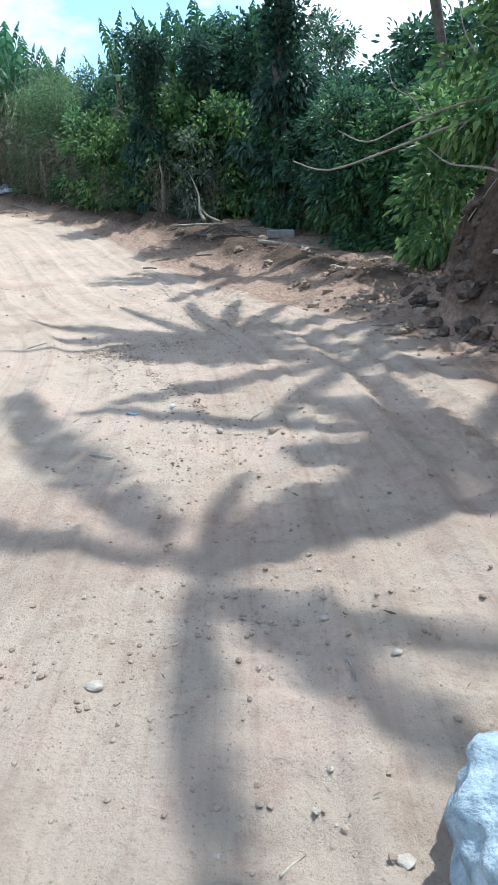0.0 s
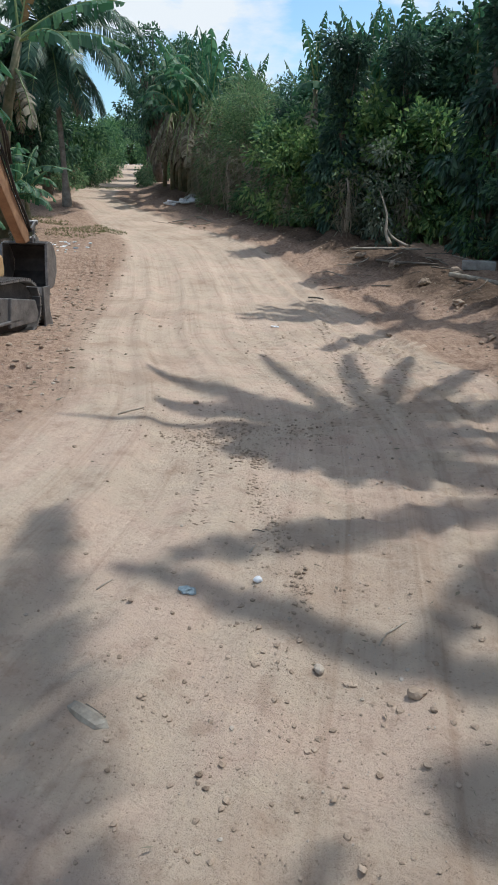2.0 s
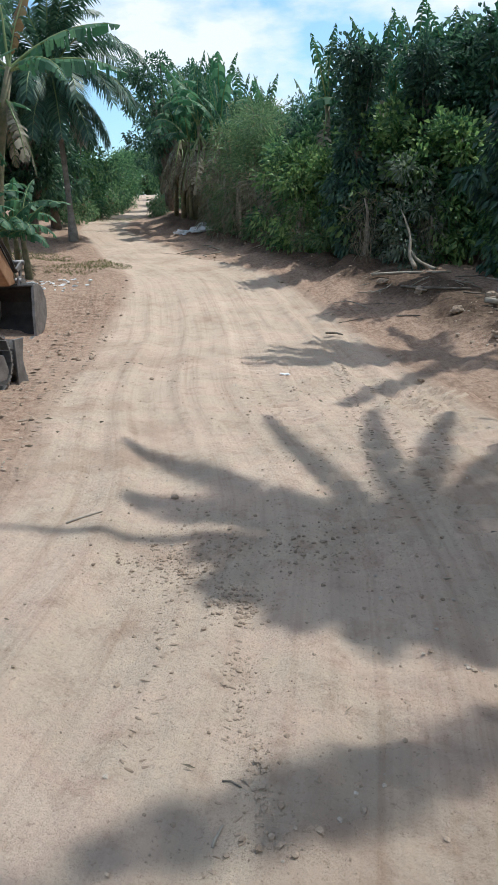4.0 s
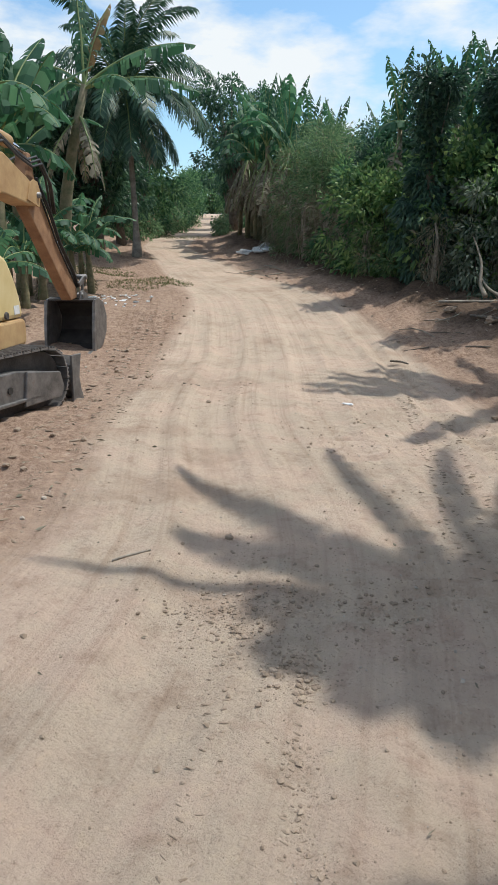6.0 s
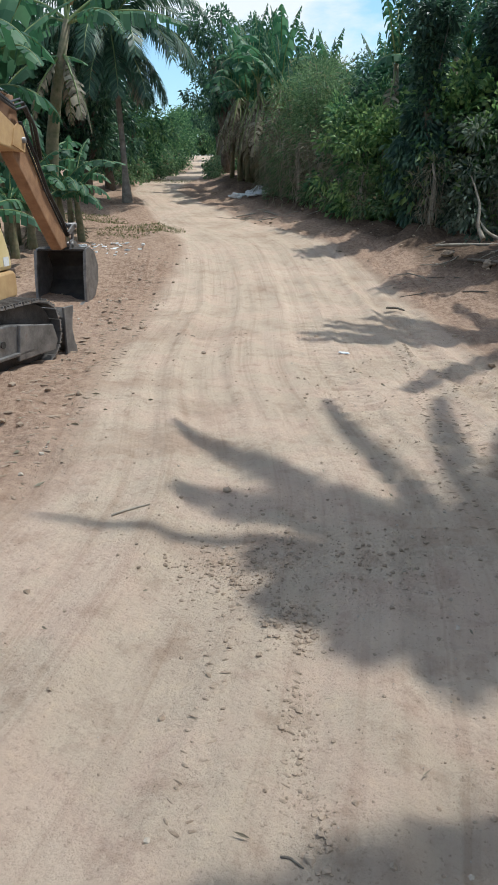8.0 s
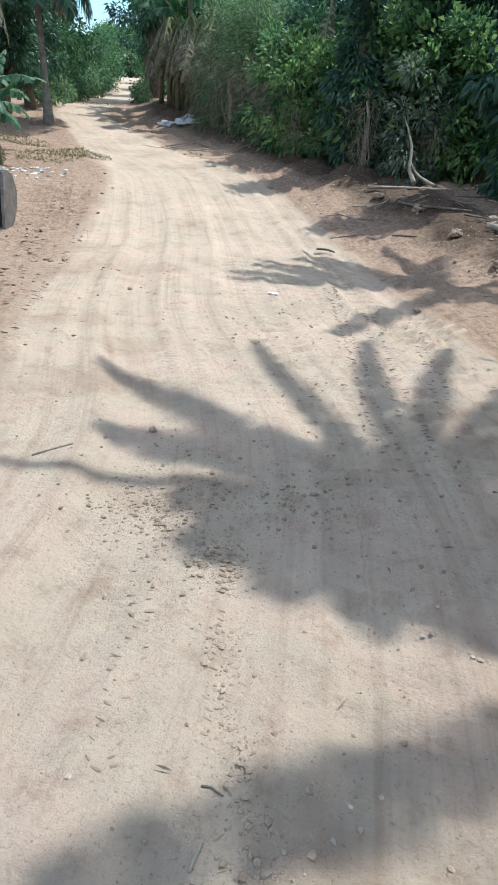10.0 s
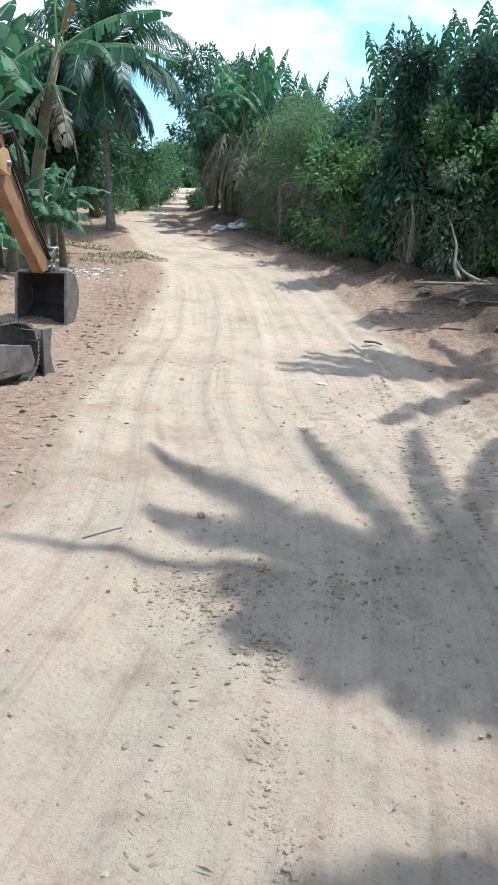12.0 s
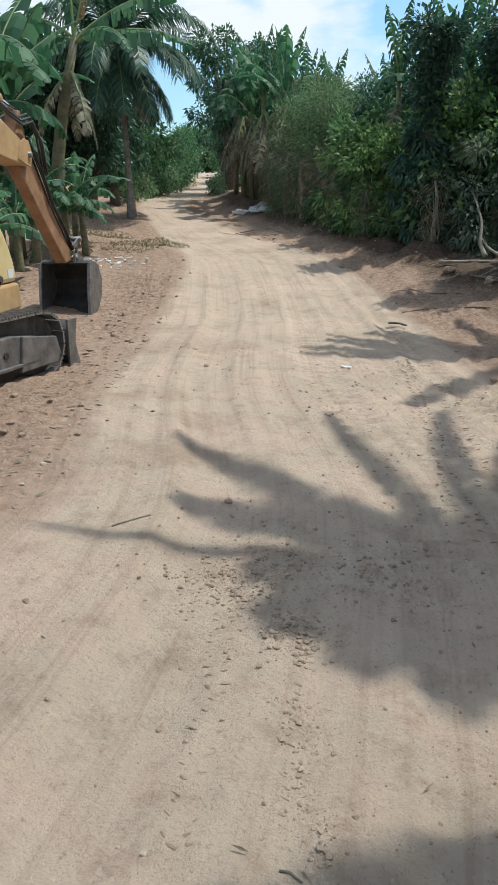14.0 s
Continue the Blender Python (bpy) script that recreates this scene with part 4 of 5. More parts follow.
# ---- excavator ----
def excavator(at, heading, swing):
    root = tagged(new("excavator"), "parked yellow crawler excavator with worn steel bucket", "excavator")
    root.matrix_basis = Matrix.Translation(at) @ Matrix.Rotation(radians(heading), 4, "Z")
    L, Hh, W = 2.75, 0.66, 0.45
    for sx in (1, -1):
        cx = sx * 0.88
        # belt outline in the y-z plane
        outline = []
        n_arc = 9
        for k in range(n_arc + 1):
            a = -math.pi / 2 + math.pi * k / n_arc
            outline.append((L / 2 - Hh / 2 + Hh / 2 * math.cos(a), Hh / 2 + Hh / 2 * math.sin(a)))
        for k in range(n_arc + 1):
            a = math.pi / 2 + math.pi * k / n_arc
            outline.append((-L / 2 + Hh / 2 + Hh / 2 * math.cos(a), Hh / 2 + Hh / 2 * math.sin(a)))
        belt = part("track", prism_bm([(y * 0.975, 0.33 + (z - 0.33) * 0.90) for y, z in outline], W * 0.55, 0.008), M_DARK, root, "dark steel crawler track", m=Matrix.Translation((cx, 0, 0)))
        shoe_me = None
        pitch = 0.135
        loop = outline + [outline[0]]
        seg = [math.dist(a, b) for a, b in zip(loop[:-1], loop[1:])]
        total, s = sum(seg), 0.0
        count = int(total / pitch)
        for k in range(count):
            s = k * total / count
            acc = 0.0
            for (a, b), ln in zip(zip(loop[:-1], loop[1:]), seg):
                if acc + ln >= s:
                    f = (s - acc) / ln
                    y, z = a[0] + f * (b[0] - a[0]), a[1] + f * (b[1] - a[1])
                    th = math.atan2(b[1] - a[1], b[0] - a[0])
                    break
                acc += ln
            if shoe_me is None:
                bm = bmesh.new()
                bmesh.ops.create_cube(bm, size=1, matrix=Matrix.Diagonal((W, 0.122, 0.018, 1)))
                for off in (-0.045, 0.0, 0.045):
                    bmesh.ops.create_cube(bm, size=1, matrix=Matrix.Translation((0, off, -0.017)) @ Matrix.Diagonal((W, 0.014, 0.02, 1)))
                shoe_me = bpy.data.meshes.new("track_shoe")
                bm.to_mesh(shoe_me)
                bm.free()
                shoe_me.materials.append(M_STEEL)
            put("track_shoe", shoe_me, belt, Matrix.Translation((0, y, z)) @ Matrix.Rotation(th, 4, "X"))
        # side frame with sloped top, bolt hole and step
        fx = cx + sx * 0.10
        part("track_frame", prism_bm([(-0.98, 0.20), (0.86, 0.20), (0.98, 0.30), (0.94, 0.44), (0.55, 0.50), (-0.8, 0.50), (-0.98, 0.40)], 0.24, 0.015), M_STEEL, root, "grey steel track frame", m=Matrix.Translation((fx, 0, 0)))
        part("frame_rail", box_bm((0.05, 1.8, 0.035), (fx + sx * 0.13, -0.05, 0.20), 0.008), M_STEEL, root)
        part("frame_cap", prism_bm([(0.60, 0.13), (1.20, 0.13), (1.26, 0.22), (1.20, 0.40), (0.66, 0.48)], 0.05, 0.01), M_STEEL, root, m=Matrix.Translation((fx + sx * 0.13, 0, 0)))
        # holes are thin black discs, their inner shade given by the colour
        for yy in (-0.25, 0.42):
            v, f = tube([(0, 0, 0), (0.012, 0, 0)], [0.035, 0.035], 12)
            put("frame_hole", mesh_of("frame_hole", v, f, M_RUBBER), root, Matrix.Translation((fx + sx * 0.1205, yy, 0.33)) @ Matrix.Diagonal((sx, 1, 1, 1)))
        for yy, rr in ((L / 2 - 0.34, 0.25), (-L / 2 + 0.34, 0.25)):
            v, f = tube([(-0.1, 0, 0), (-0.08, 0, 0), (0.08, 0, 0), (0.1, 0, 0)], [rr * 0.9, rr, rr, rr * 0.9], 20)
            put("idler" if yy > 0 else "sprocket", mesh_of("idler", v, f, M_STEEL, False), root, Matrix.Translation((cx, yy, 0.33)))
        for k in range(5):
            v, f = tube([(-0.12, 0, 0), (0.12, 0, 0)], [0.075, 0.075], 12)
            put("roller", mesh_of("roller", v, f, M_DARK), root, Matrix.Translation((cx, -0.72 + k * 0.36, 0.11)))
    part("centre_frame", box_bm((1.4, 1.1, 0.28), (0, 0, 0.42), 0.03), M_DARK, root)
    # dozer blade in front of the tracks: curved plate with end plates and arms
    prof = [(1.62, 0.03), (1.56, 0.12), (1.53, 0.26), (1.55, 0.40), (1.61, 0.50), (1.585, 0.51), (1.515, 0.41), (1.49, 0.26), (1.52, 0.11), (1.585, 0.02)]
    blade = part("dozer_blade", prism_bm(prof, 2.2), M_STEEL, root, "scuffed grey steel dozer blade")
    for sx in (1, -1):
        part("end_plate", prism_bm([(1.44, 0.02), (1.64, 0.02), (1.60, 0.14), (1.575, 0.28), (1.60, 0.42), (1.63, 0.53), (1.45, 0.53)], 0.03, 0.006), M_STEEL, blade, m=Matrix.Translation((sx * 1.1, 0, 0)))
        part("blade_arm", prism_bm([(0.5, 0.30), (1.52, 0.16), (1.52, 0.34), (0.5, 0.46)], 0.12, 0.01), M_STEEL, blade, m=Matrix.Translation((sx * 0.42, 0, 0)))
    part("cutting_edge", box_bm((2.2, 0.03, 0.09), (0, 1.635, 0.045), 0.004), M_STEEL, blade)
    v, f = tube([(0, 0, 0.52), (0, 0, 0.66)], [0.5, 0.5], 28)
    put("slew_ring", mesh_of("slew_ring", v, f, M_DARK, False), root)

    # upper works, turned by the swing
    S = Matrix.Rotation(radians(swing), 4, "Z")
    part("deck", prism_bm([(-1.15, 0.66), (1.02, 0.66), (1.05, 0.72), (1.05, 0.90), (1.0, 0.94), (-1.2, 0.94)], 1.95, 0.03), M_YELLOW, root, "yellow painted deck frame", m=S)
    hood = part("side_hood", prism_bm([(-0.9, 0.945), (1.03, 0.945), (1.0, 1.12), (0.90, 1.34), (0.74, 1.56), (0.5, 1.66), (-0.9, 1.70)], 0.62, 0.05), M_CREAM, root, "pale yellow engine side hood", m=S @ Matrix.Translation((0.655, 0, 0)))
    part("hood_seam", box_bm((0.006, 0.012, 0.56), (0.312, 0.18, 1.28)), M_RUBBER, hood)
    part("sticker", box_bm((0.004, 0.12, 0.09), (0.3145, 0.86, 1.04)), M_WHITE, hood, "small white label on the hood")
    decal = part("dark_panel", prism_bm([(-0.6, 1.0), (0.44, 1.0), (0.38, 1.22), (0.22, 1.42), (-0.6, 1.46)], 0.008), M_DARK, hood, "dark panel with worn white marking", m=Matrix.Translation((0.3125, 0, 0)))
    for yy, ww in ((-0.12, 0.10), (0.04, 0.11), (0.20, 0.10)):
        part("marking", box_bm((0.004, ww, 0.13), (0.007, yy, 1.11)), M_WHITE, decal, "worn white block marking")
    part("latch", box_bm((0.02, 0.09, 0.03), (0.315, 0.40, 1.15), 0.006), M_DARK, hood)
    v, f = tube([(0, 0, 0), (0.02, 0, 0)], [0.04, 0.035], 14)
    put("filler_cap", mesh_of("filler_cap", v, f, M_DARK), hood, Matrix.Translation((0.308, 0.62, 1.0)))
    part("counterweight", prism_bm([(-1.55, 0.68), (-0.92, 0.68), (-0.92, 1.62), (-1.30, 1.62), (-1.52, 1.45)], 1.95, 0.08), M_YELLOW, root, "rounded yellow counterweight", m=S)
    part("engine_cover", box_bm((0.92, 1.0, 0.6), (-0.12, -0.42, 1.25), 0.05, S @ Matrix.Translation((-0.12, -0.42, 1.25))), M_CREAM, root)
    cabm = S @ Matrix.Translation((-0.48, 0.28, 0))
    cab = part("cab", prism_bm([(-0.62, 0.95), (0.70, 0.95), (0.74, 1.25), (0.55, 2.42), (-0.55, 2.46), (-0.62, 2.3)], 0.9, 0.05), M_CREAM, root, "pale yellow operator cab", m=cabm)
    part("side_window", prism_bm([(-0.45, 1.45), (0.60, 1.45), (0.47, 2.28), (-0.45, 2.32)], 0.012, 0.0), M_GLASS, cab, "dark glass", m=Matrix.Translation((0.457, 0, 0)))
    part("side_window", prism_bm([(-0.45, 1.45), (0.60, 1.45), (0.47, 2.28), (-0.45, 2.32)], 0.012, 0.0), M_GLASS, cab, "dark glass", m=Matrix.Translation((-0.457, 0, 0)))
    part("rear_window", box_bm((0.7, 0.012, 0.7), (0, -0.627, 1.9)), M_GLASS, cab, "dark glass")
    # boom, stick and bucket in the swing plane (y forward)
    B = S @ Matrix.Translation((0.08, 0, 0))
    boom = part("boom", prism_bm([(0.85, 1.02), (1.12, 0.98), (1.5, 1.7), (1.95, 2.20), (2.3, 2.29), (3.08, 2.19), (3.28, 2.19), (3.35, 2.32), (3.22, 2.46), (2.4, 2.76), (1.9, 2.80), (1.35, 2.3)], 0.30, 0.02), M_YELLOW, root, "weathered yellow bent boom", m=B)
    for sx in (1, -1):
        part("cheek_plate", prism_bm([(2.95, 2.26), (3.31, 2.18), (3.38, 2.36), (3.30, 2.50), (3.18, 2.52), (3.06, 2.46)], 0.02), M_YELLOW, boom, m=Matrix.Translation((sx * 0.155, 0, 0)))
        v, f = tube([(sx * 0.19, 1.3, 1.15), (sx * 0.19, 1.95, 2.30)], [0.06, 0.06], 12)
        put("boom_cylinder", mesh_of("boom_cylinder", v, f, M_YELLOW, True), boom)
    v, f = tube([(0, 1.8, 3.06), (0, 2.85, 2.94)], [0.085, 0.085], 14)
    cyl = put("stick_cylinder", mesh_of("stick_cylinder", v, f, M_YELLOW, True), boom)
    v, f = tube([(0, 2.85, 2.94), (0, 3.31, 2.86)], [0.04, 0.04], 12)
    put("rod", mesh_of("rod", v, f, M_CHROME, True), cyl, label="bright chrome piston rod")
    for k, (dx, up) in enumerate(((0.10, 0.06), (0.13, 0.02), (-0.10, 0.05), (0.15, -0.03))):
        pts = [(dx, 2.0, 2.82 + up), (dx, 2.4, 2.92 + up), (dx * 1.1, 2.8, 2.78 + up), (dx * 1.25, 3.12, 2.70 + up), (dx * 1.5, 3.34, 2.76 + up), (dx * 1.5, 3.60, 2.52 + up), (dx * 1.2, 3.80, 2.12)]
        v, f = tube(pts, [0.017] * len(pts), 7)
        put("hose", mesh_of("hose", v, f, M_RUBBER, True), boom, label="black hydraulic hose")
    stick = part("stick", prism_bm([(3.08, 2.44), (3.12, 2.14), (4.28, 1.02), (4.46, 0.86), (4.72, 0.88), (4.74, 1.0), (3.98, 1.74), (3.46, 2.34), (3.32, 2.86), (3.22, 2.86)], 0.17, 0.018), M_RUSTY_SHADE, root, "rust-streaked yellow dipper stick darkened for its shaded side", m=B)
    v, f = tube([(0, 3.54, 2.44), (0, 4.14, 1.76)], [0.055, 0.055], 12)
    bc = put("bucket_cylinder", mesh_of("bucket_cylinder", v, f, M_YELLOW, True), stick)
    v, f = tube([(0, 4.14, 1.76), (0, 4.92, 1.20)], [0.032, 0.032], 10)
    put("rod", mesh_of("rod", v, f, M_CHROME, True), bc, label="bright chrome piston rod")
    for dx in (0.06, -0.06, 0.09, 0.11):
        pts = [(dx, 3.40, 2.56), (dx * 1.2, 3.70 + dx * 0.5, 2.14), (dx * 1.3, 4.06 - dx * 0.4, 1.72), (dx * 1.2, 4.44 + dx * 0.4, 1.32), (dx * 0.8, 4.80, 1.05)]
        v, f = tube(pts, [0.015] * 5, 6)
        put("hose", mesh_of("hose", v, f, M_RUBBER, True), stick, label="black hydraulic hose")
    for sx in (1, -1):
        part("link", prism_bm([(4.66, 1.12), (4.72, 1.06), (5.0, 1.16), (4.98, 1.25)], 0.03, 0.006), M_STEEL, stick, m=Matrix.Translation((sx * 0.13, 0, 0)))
        part("link", prism_bm([(4.90, 1.22), (4.98, 1.24), (5.0, 0.86), (4.92, 0.84)], 0.03, 0.006), M_STEEL, stick, m=Matrix.Translation((sx * 0.09, 0, 0)))
    for yy, zz, ww in ((4.72, 0.93, 0.36), (4.95, 0.88, 0.30), (4.95, 1.2, 0.34), (3.28, 2.33, 0.40)):
        v, f = tube([(-ww / 2, yy, zz), (ww / 2, yy, zz)], [0.04, 0.04], 12)
        put("pin", mesh_of("pin", v, f, M_STEEL, True), stick)
    # bucket, mouth towards the machine
    bw = 0.78
    shell = [(4.62, 0.86), (4.80, 0.885), (5.02, 0.80), (5.16, 0.58), (5.12, 0.32), (4.92, 0.12), (4.66, 0.055), (4.50, 0.04)]
    inner = [(y - 0.02 if y > 4.8 else y, z + (0.022 if z < 0.4 else -0.022)) for y, z in shell]
    bk = part("bucket", prism_bm(shell + inner[::-1], bw - 0.04), M_BUCKET, root, "worn steel digging bucket darkened for its shaded mouth", m=B)
    for sx in (1, -1):
        part("bucket_side", prism_bm(shell + [(4.54, 0.40)], 0.028, 0.004), M_STEEL, bk, m=Matrix.Translation((sx * bw / 2, 0, 0)))
        part("side_cutter", prism_bm([(4.47, 0.05), (4.57, 0.06), (4.60, 0.38), (4.66, 0.80), (4.58, 0.84), (4.50, 0.40)], 0.045, 0.006), M_STEEL, bk, m=Matrix.Translation((sx * (bw / 2 + 0.005), 0, 0)))
    part("lip", box_bm((bw, 0.12, 0.03), (0, 4.50, 0.05), 0.006), M_STEEL, bk)
    for k in range(5):
        part("tooth", prism_bm([(4.48, 0.03), (4.32, 0.035), (4.30, 0.05), (4.48, 0.085)], 0.06, 0.006), M_STEEL, bk, m=Matrix.Translation((-0.36 + 0.18 * k, 0, 0)))
    for sx in (1, -1):
        part("bucket_ear", prism_bm([(4.62, 0.84), (4.66, 0.98), (4.78, 1.0), (4.94, 0.94), (5.06, 0.78), (4.9, 0.82)], 0.03, 0.004), M_STEEL, bk, m=Matrix.Translation((sx * 0.15, 0, 0)))
    return root


EX_X, EX_Y = -6.25, 9.55
excavator((EX_X, EX_Y, hz(-6.0, 10.2) - 0.05), 6.0, 13.2)
# ---- small things on the ground ----
def lump_mesh(name, seed, size, material, rough=0.25, level=2, flat=1.0):
    bm = bmesh.new()
    bmesh.ops.create_icosphere(bm, subdivisions=level, radius=1.0)
    off = Vector((seed * 3.7, seed * 1.3, seed * 2.1))
    for v in bm.verts:
        d = v.co.normalized()
        k = 1 + rough * (noise.noise(d * 1.2 + off) * 1.3 + 0.6 * noise.noise(d * 3.1 + off))
        v.co = Vector((d.x * size[0], d.y * size[1], d.z * size[2] * flat)) * k
    me = bpy.data.meshes.new(name)
    bm.to_mesh(me)
    bm.free()
    me.materials.append(material)
    return me


def lump(name, at, size, material, label, category, seed=1, rough=0.25, level=2, turn=0, sink=0.3):
    me = lump_mesh(name, seed, size, material, rough, level)
    z = hz(*at)
    return tagged(put(name, me, None, Matrix.Translation((at[0], at[1], z + size[2] * (1 - sink))) @ Matrix.Rotation(radians(turn), 4, "Z")), label, category)


def stick(name, a, b, rad, label, bend=0.03, material=None, lift=0.0, category="stick"):
    pa, pb = Vector((*a, hz(*a) + rad * 0.8 + lift)), Vector((*b, hz(*b) + rad * 0.8 + lift))
    d = pb - pa
    sd = Vector((-d.y, d.x, 0)).normalized()
    ps = [pa + d * t + sd * bend * d.length * math.sin(math.pi * t) * (1 if t < 0.6 else 0.6) for t in (0, 0.2, 0.4, 0.6, 0.8, 1.0)]
    v, f = tube(ps, [rad, rad * 1.05, rad, rad * 0.95, rad * 0.85, rad * 0.6], 7)
    return tagged(put(name, mesh_of(name, v, f, material or M_TWIG, True)), label, category)


def white_rock():
    bm = bmesh.new()
    bmesh.ops.create_icosphere(bm, subdivisions=5, radius=1.0)
    for v in bm.verts:
        d = v.co.normalized()
        k = 1 + 0.26 * noise.noise(d * 1.1 + Vector((4, 1, 2))) + 0.20 * abs(noise.noise(d * 2.3)) + 0.09 * noise.noise(d * 6) + 0.05 * abs(noise.noise(d * 13)) + 0.025 * noise.noise(d * 30)
        p = Vector((d.x * 0.24, d.y * 0.34, d.z * 0.24)) * k
        p.z = min(p.z, 0.17 + 0.02 * noise.noise(p * 9) + 0.10 * p.y)
        v.co = p
    return part("rock", bm, M_ROCK, None, smooth=True)


rk = tagged(white_rock(), "large rough whitish rock lying on the roadside", "rock")
rk.matrix_basis = Matrix.Translation((1.0, 2.52, hz(1.0, 2.52) + 0.10)) @ Matrix.Rotation(radians(-14), 4, "Z") @ Matrix.Diagonal((1.12, 0.95, 0.95, 1))
lump("clod", (0.17, 5.53), (0.034, 0.024, 0.02), M_CLOD, "dark brown dirt clod on the sandy road", "clod", 3)
lump("stone", (-0.30, 3.075), (0.030, 0.024, 0.014), M_PALE, "flat pale stone half sunk in sand", "stone", 5)
lump("stone", (0.02, 3.42), (0.014, 0.012, 0.009), M_PALE, "small pale stone on the sandy road", "stone", 6)
lump("stone", (0.44, 3.46), (0.017, 0.014, 0.010), M_PALE, "small pale stone on the sandy road", "stone", 7)
lump("stone", (-0.58, 6.03), (0.02, 0.02, 0.017), M_WHITE, "small whitish stone on the sandy road", "stone", 8)
lump("stone", (-0.18, 5.56), (0.022, 0.02, 0.018), M_PALE, "small pale pebble on the sandy road", "stone", 9)
lump("clod", (-2.03, 8.62), (0.025, 0.022, 0.018), M_CLOD, "small crumbly dirt clod on the road", "clod", 10)
lump("scrap", (-2.49, 12.24), (0.06, 0.03, 0.012), M_WHITE, "small white litter scrap on the road", "litter", 11, 0.5)
lump("clod", (-3.13, 13.11), (0.03, 0.03, 0.022), M_CLOD, "small dark dirt clod on the road", "clod", 12)
lump("clod", (-3.96, 11.78), (0.026, 0.025, 0.018), M_CLOD, "small dark dirt clod on the road", "clod", 13)


def wood_chunk(at, turn):
    """A short split billet with one broken end."""
    bm = bmesh.new()
    prof = [(-0.028, 0.0), (0.026, 0.0), (0.030, 0.014), (0.012, 0.027), (-0.020, 0.024)]
    rings = []
    for k, (x, sc) in enumerate(((-0.085, 0.62), (-0.07, 0.95), (-0.02, 1.05), (0.03, 1.0), (0.07, 0.92), (0.088, 0.5))):
        rings.append([bm.verts.new((x + 0.012 * math.sin(3.1 * j + k), y * sc, z * sc)) for j, (y, z) in enumerate(prof)])
    for r0, r1 in zip(rings[:-1], rings[1:]):
        for j in range(5):
            bm.faces.new((r0[j], r0[(j + 1) % 5], r1[(j + 1) % 5], r1[j]))
    bm.faces.new(rings[0][::-1])
    bm.faces.new(rings[-1])
    bmesh.ops.recalc_face_normals(bm, faces=bm.faces[:])
    ob = tagged(part("wood_chunk", bm, M_TWIG, None), "short split piece of pale brown wood on the road", "wood")
    ob.matrix_basis = Matrix.Translation((*at, hz(*at) - 0.003)) @ Matrix.Rotation(radians(turn), 4, "Z")
    part("bark", box_bm((0.10, 0.016, 0.012), (0.0, 0.030, 0.008), 0.003), M_BARK, ob, "dark strip of bark")


wood_chunk((-0.82, 5.03), -18)
stick("stick", (-2.43, 8.01), (-2.29, 8.18), 0.007, "thin dry stick lying on the road", 0.05)
stick("stick", (-4.70, 12.44), (-4.50, 12.52), 0.010, "dark thin stick lying on the road", -0.04, M_BARK)
stick("stick", (0.31, 2.46), (0.37, 2.55), 0.0035, "thin pale twig on the sand")
stick("stick", (0.51, 3.23), (0.53, 3.12), 0.004, "thin pale twig on the sand")

lump("plastic_scrap", (-0.83, 5.82), (0.035, 0.03, 0.012), M_BLUE, "crumpled faded blue plastic scrap on the road", "litter", 21, 0.6)
stick("stick", (-1.23, 5.75), (-1.21, 5.85), 0.004, "thin pale straw on the road")
stick("stick", (0.0, 5.80), (0.08, 5.98), 0.004, "thin dry twig on the road", 0.1)
stick("stick", (-0.71, 6.29), (-0.71, 6.37), 0.005, "thin pale straw on the road")
stick("stick", (-0.78, 6.52), (-0.71, 6.51), 0.0035, "small dark twig on the road", 0.15, M_BARK)
stick("stick", (-0.09, 8.74), (0.11, 8.62), 0.006, "dark twig in the shade on the road", 0.08, M_BARK)


def gravel(name, seed, n, area, sizes, material, label, weight=None, kind="stuff"):
    """Loose crumbs strewn over an area, each a small uneven lump."""
    rng = np.random.default_rng(seed)
    base = [np.array([v.co[:] for v in lump_mesh("crumb", k, (1, 1, 0.7), material, 0.5, 1).vertices]) for k in range(5)]
    tri = [list(p.vertices) for p in lump_mesh("crumb", 0, (1, 1, 0.7), material, 0.5, 1).polygons]
    xs, ys = rng.uniform(area[0], area[1], n * 4), rng.uniform(area[2], area[3], n * 4)
    if weight is not None:
        ok = rng.uniform(0, 1, n * 4) < weight(xs, ys)
        xs, ys = xs[ok][:n], ys[ok][:n]
    else:
        xs, ys = xs[:n], ys[:n]
    zs = terrain(xs, ys)[0]
    vs, fs = [], []
    for i, (x, y, z) in enumerate(zip(xs, ys, zs)):
        s = sizes[0] + (sizes[1] - sizes[0]) * rng.random() ** 6.0
        a = rng.uniform(0, 6.28)
        b = base[i % 5] * s
        c, d = math.cos(a), math.sin(a)
        o = len(vs)
        vs.extend(np.stack([b[:, 0] * c - b[:, 1] * d + x, b[:, 0] * d + b[:, 1] * c + y, b[:, 2] + z + s * 0.25], 1).tolist())
        fs.extend([[q + o for q in t] for t in tri])
    return tagged(put(name, mesh_of(name, vs, fs, material)), label, "gravel", kind=kind)


def on_road(x, y):
    u, s, hw = along(x, y, CENTRE)
    strip = np.exp(-((u - 0.3) / 0.45) ** 2) + 0.5 * np.exp(-((u - 1.5) / 0.4) ** 2)
    return np.clip(0.12 + 0.7 * strip * (vnoise(x * 0.9, y * 0.9, 91) > -0.15), 0, 1) * (np.abs(u) < hw)


def off_road(x, y):
    u, s, hw = along(x, y, CENTRE)
    return np.clip(0.15 + 1.2 * fbm(x * 0.8, y * 0.8, 95, 2), 0.05, 1) * (np.abs(u) > hw * 0.92) * (x < 3.4)


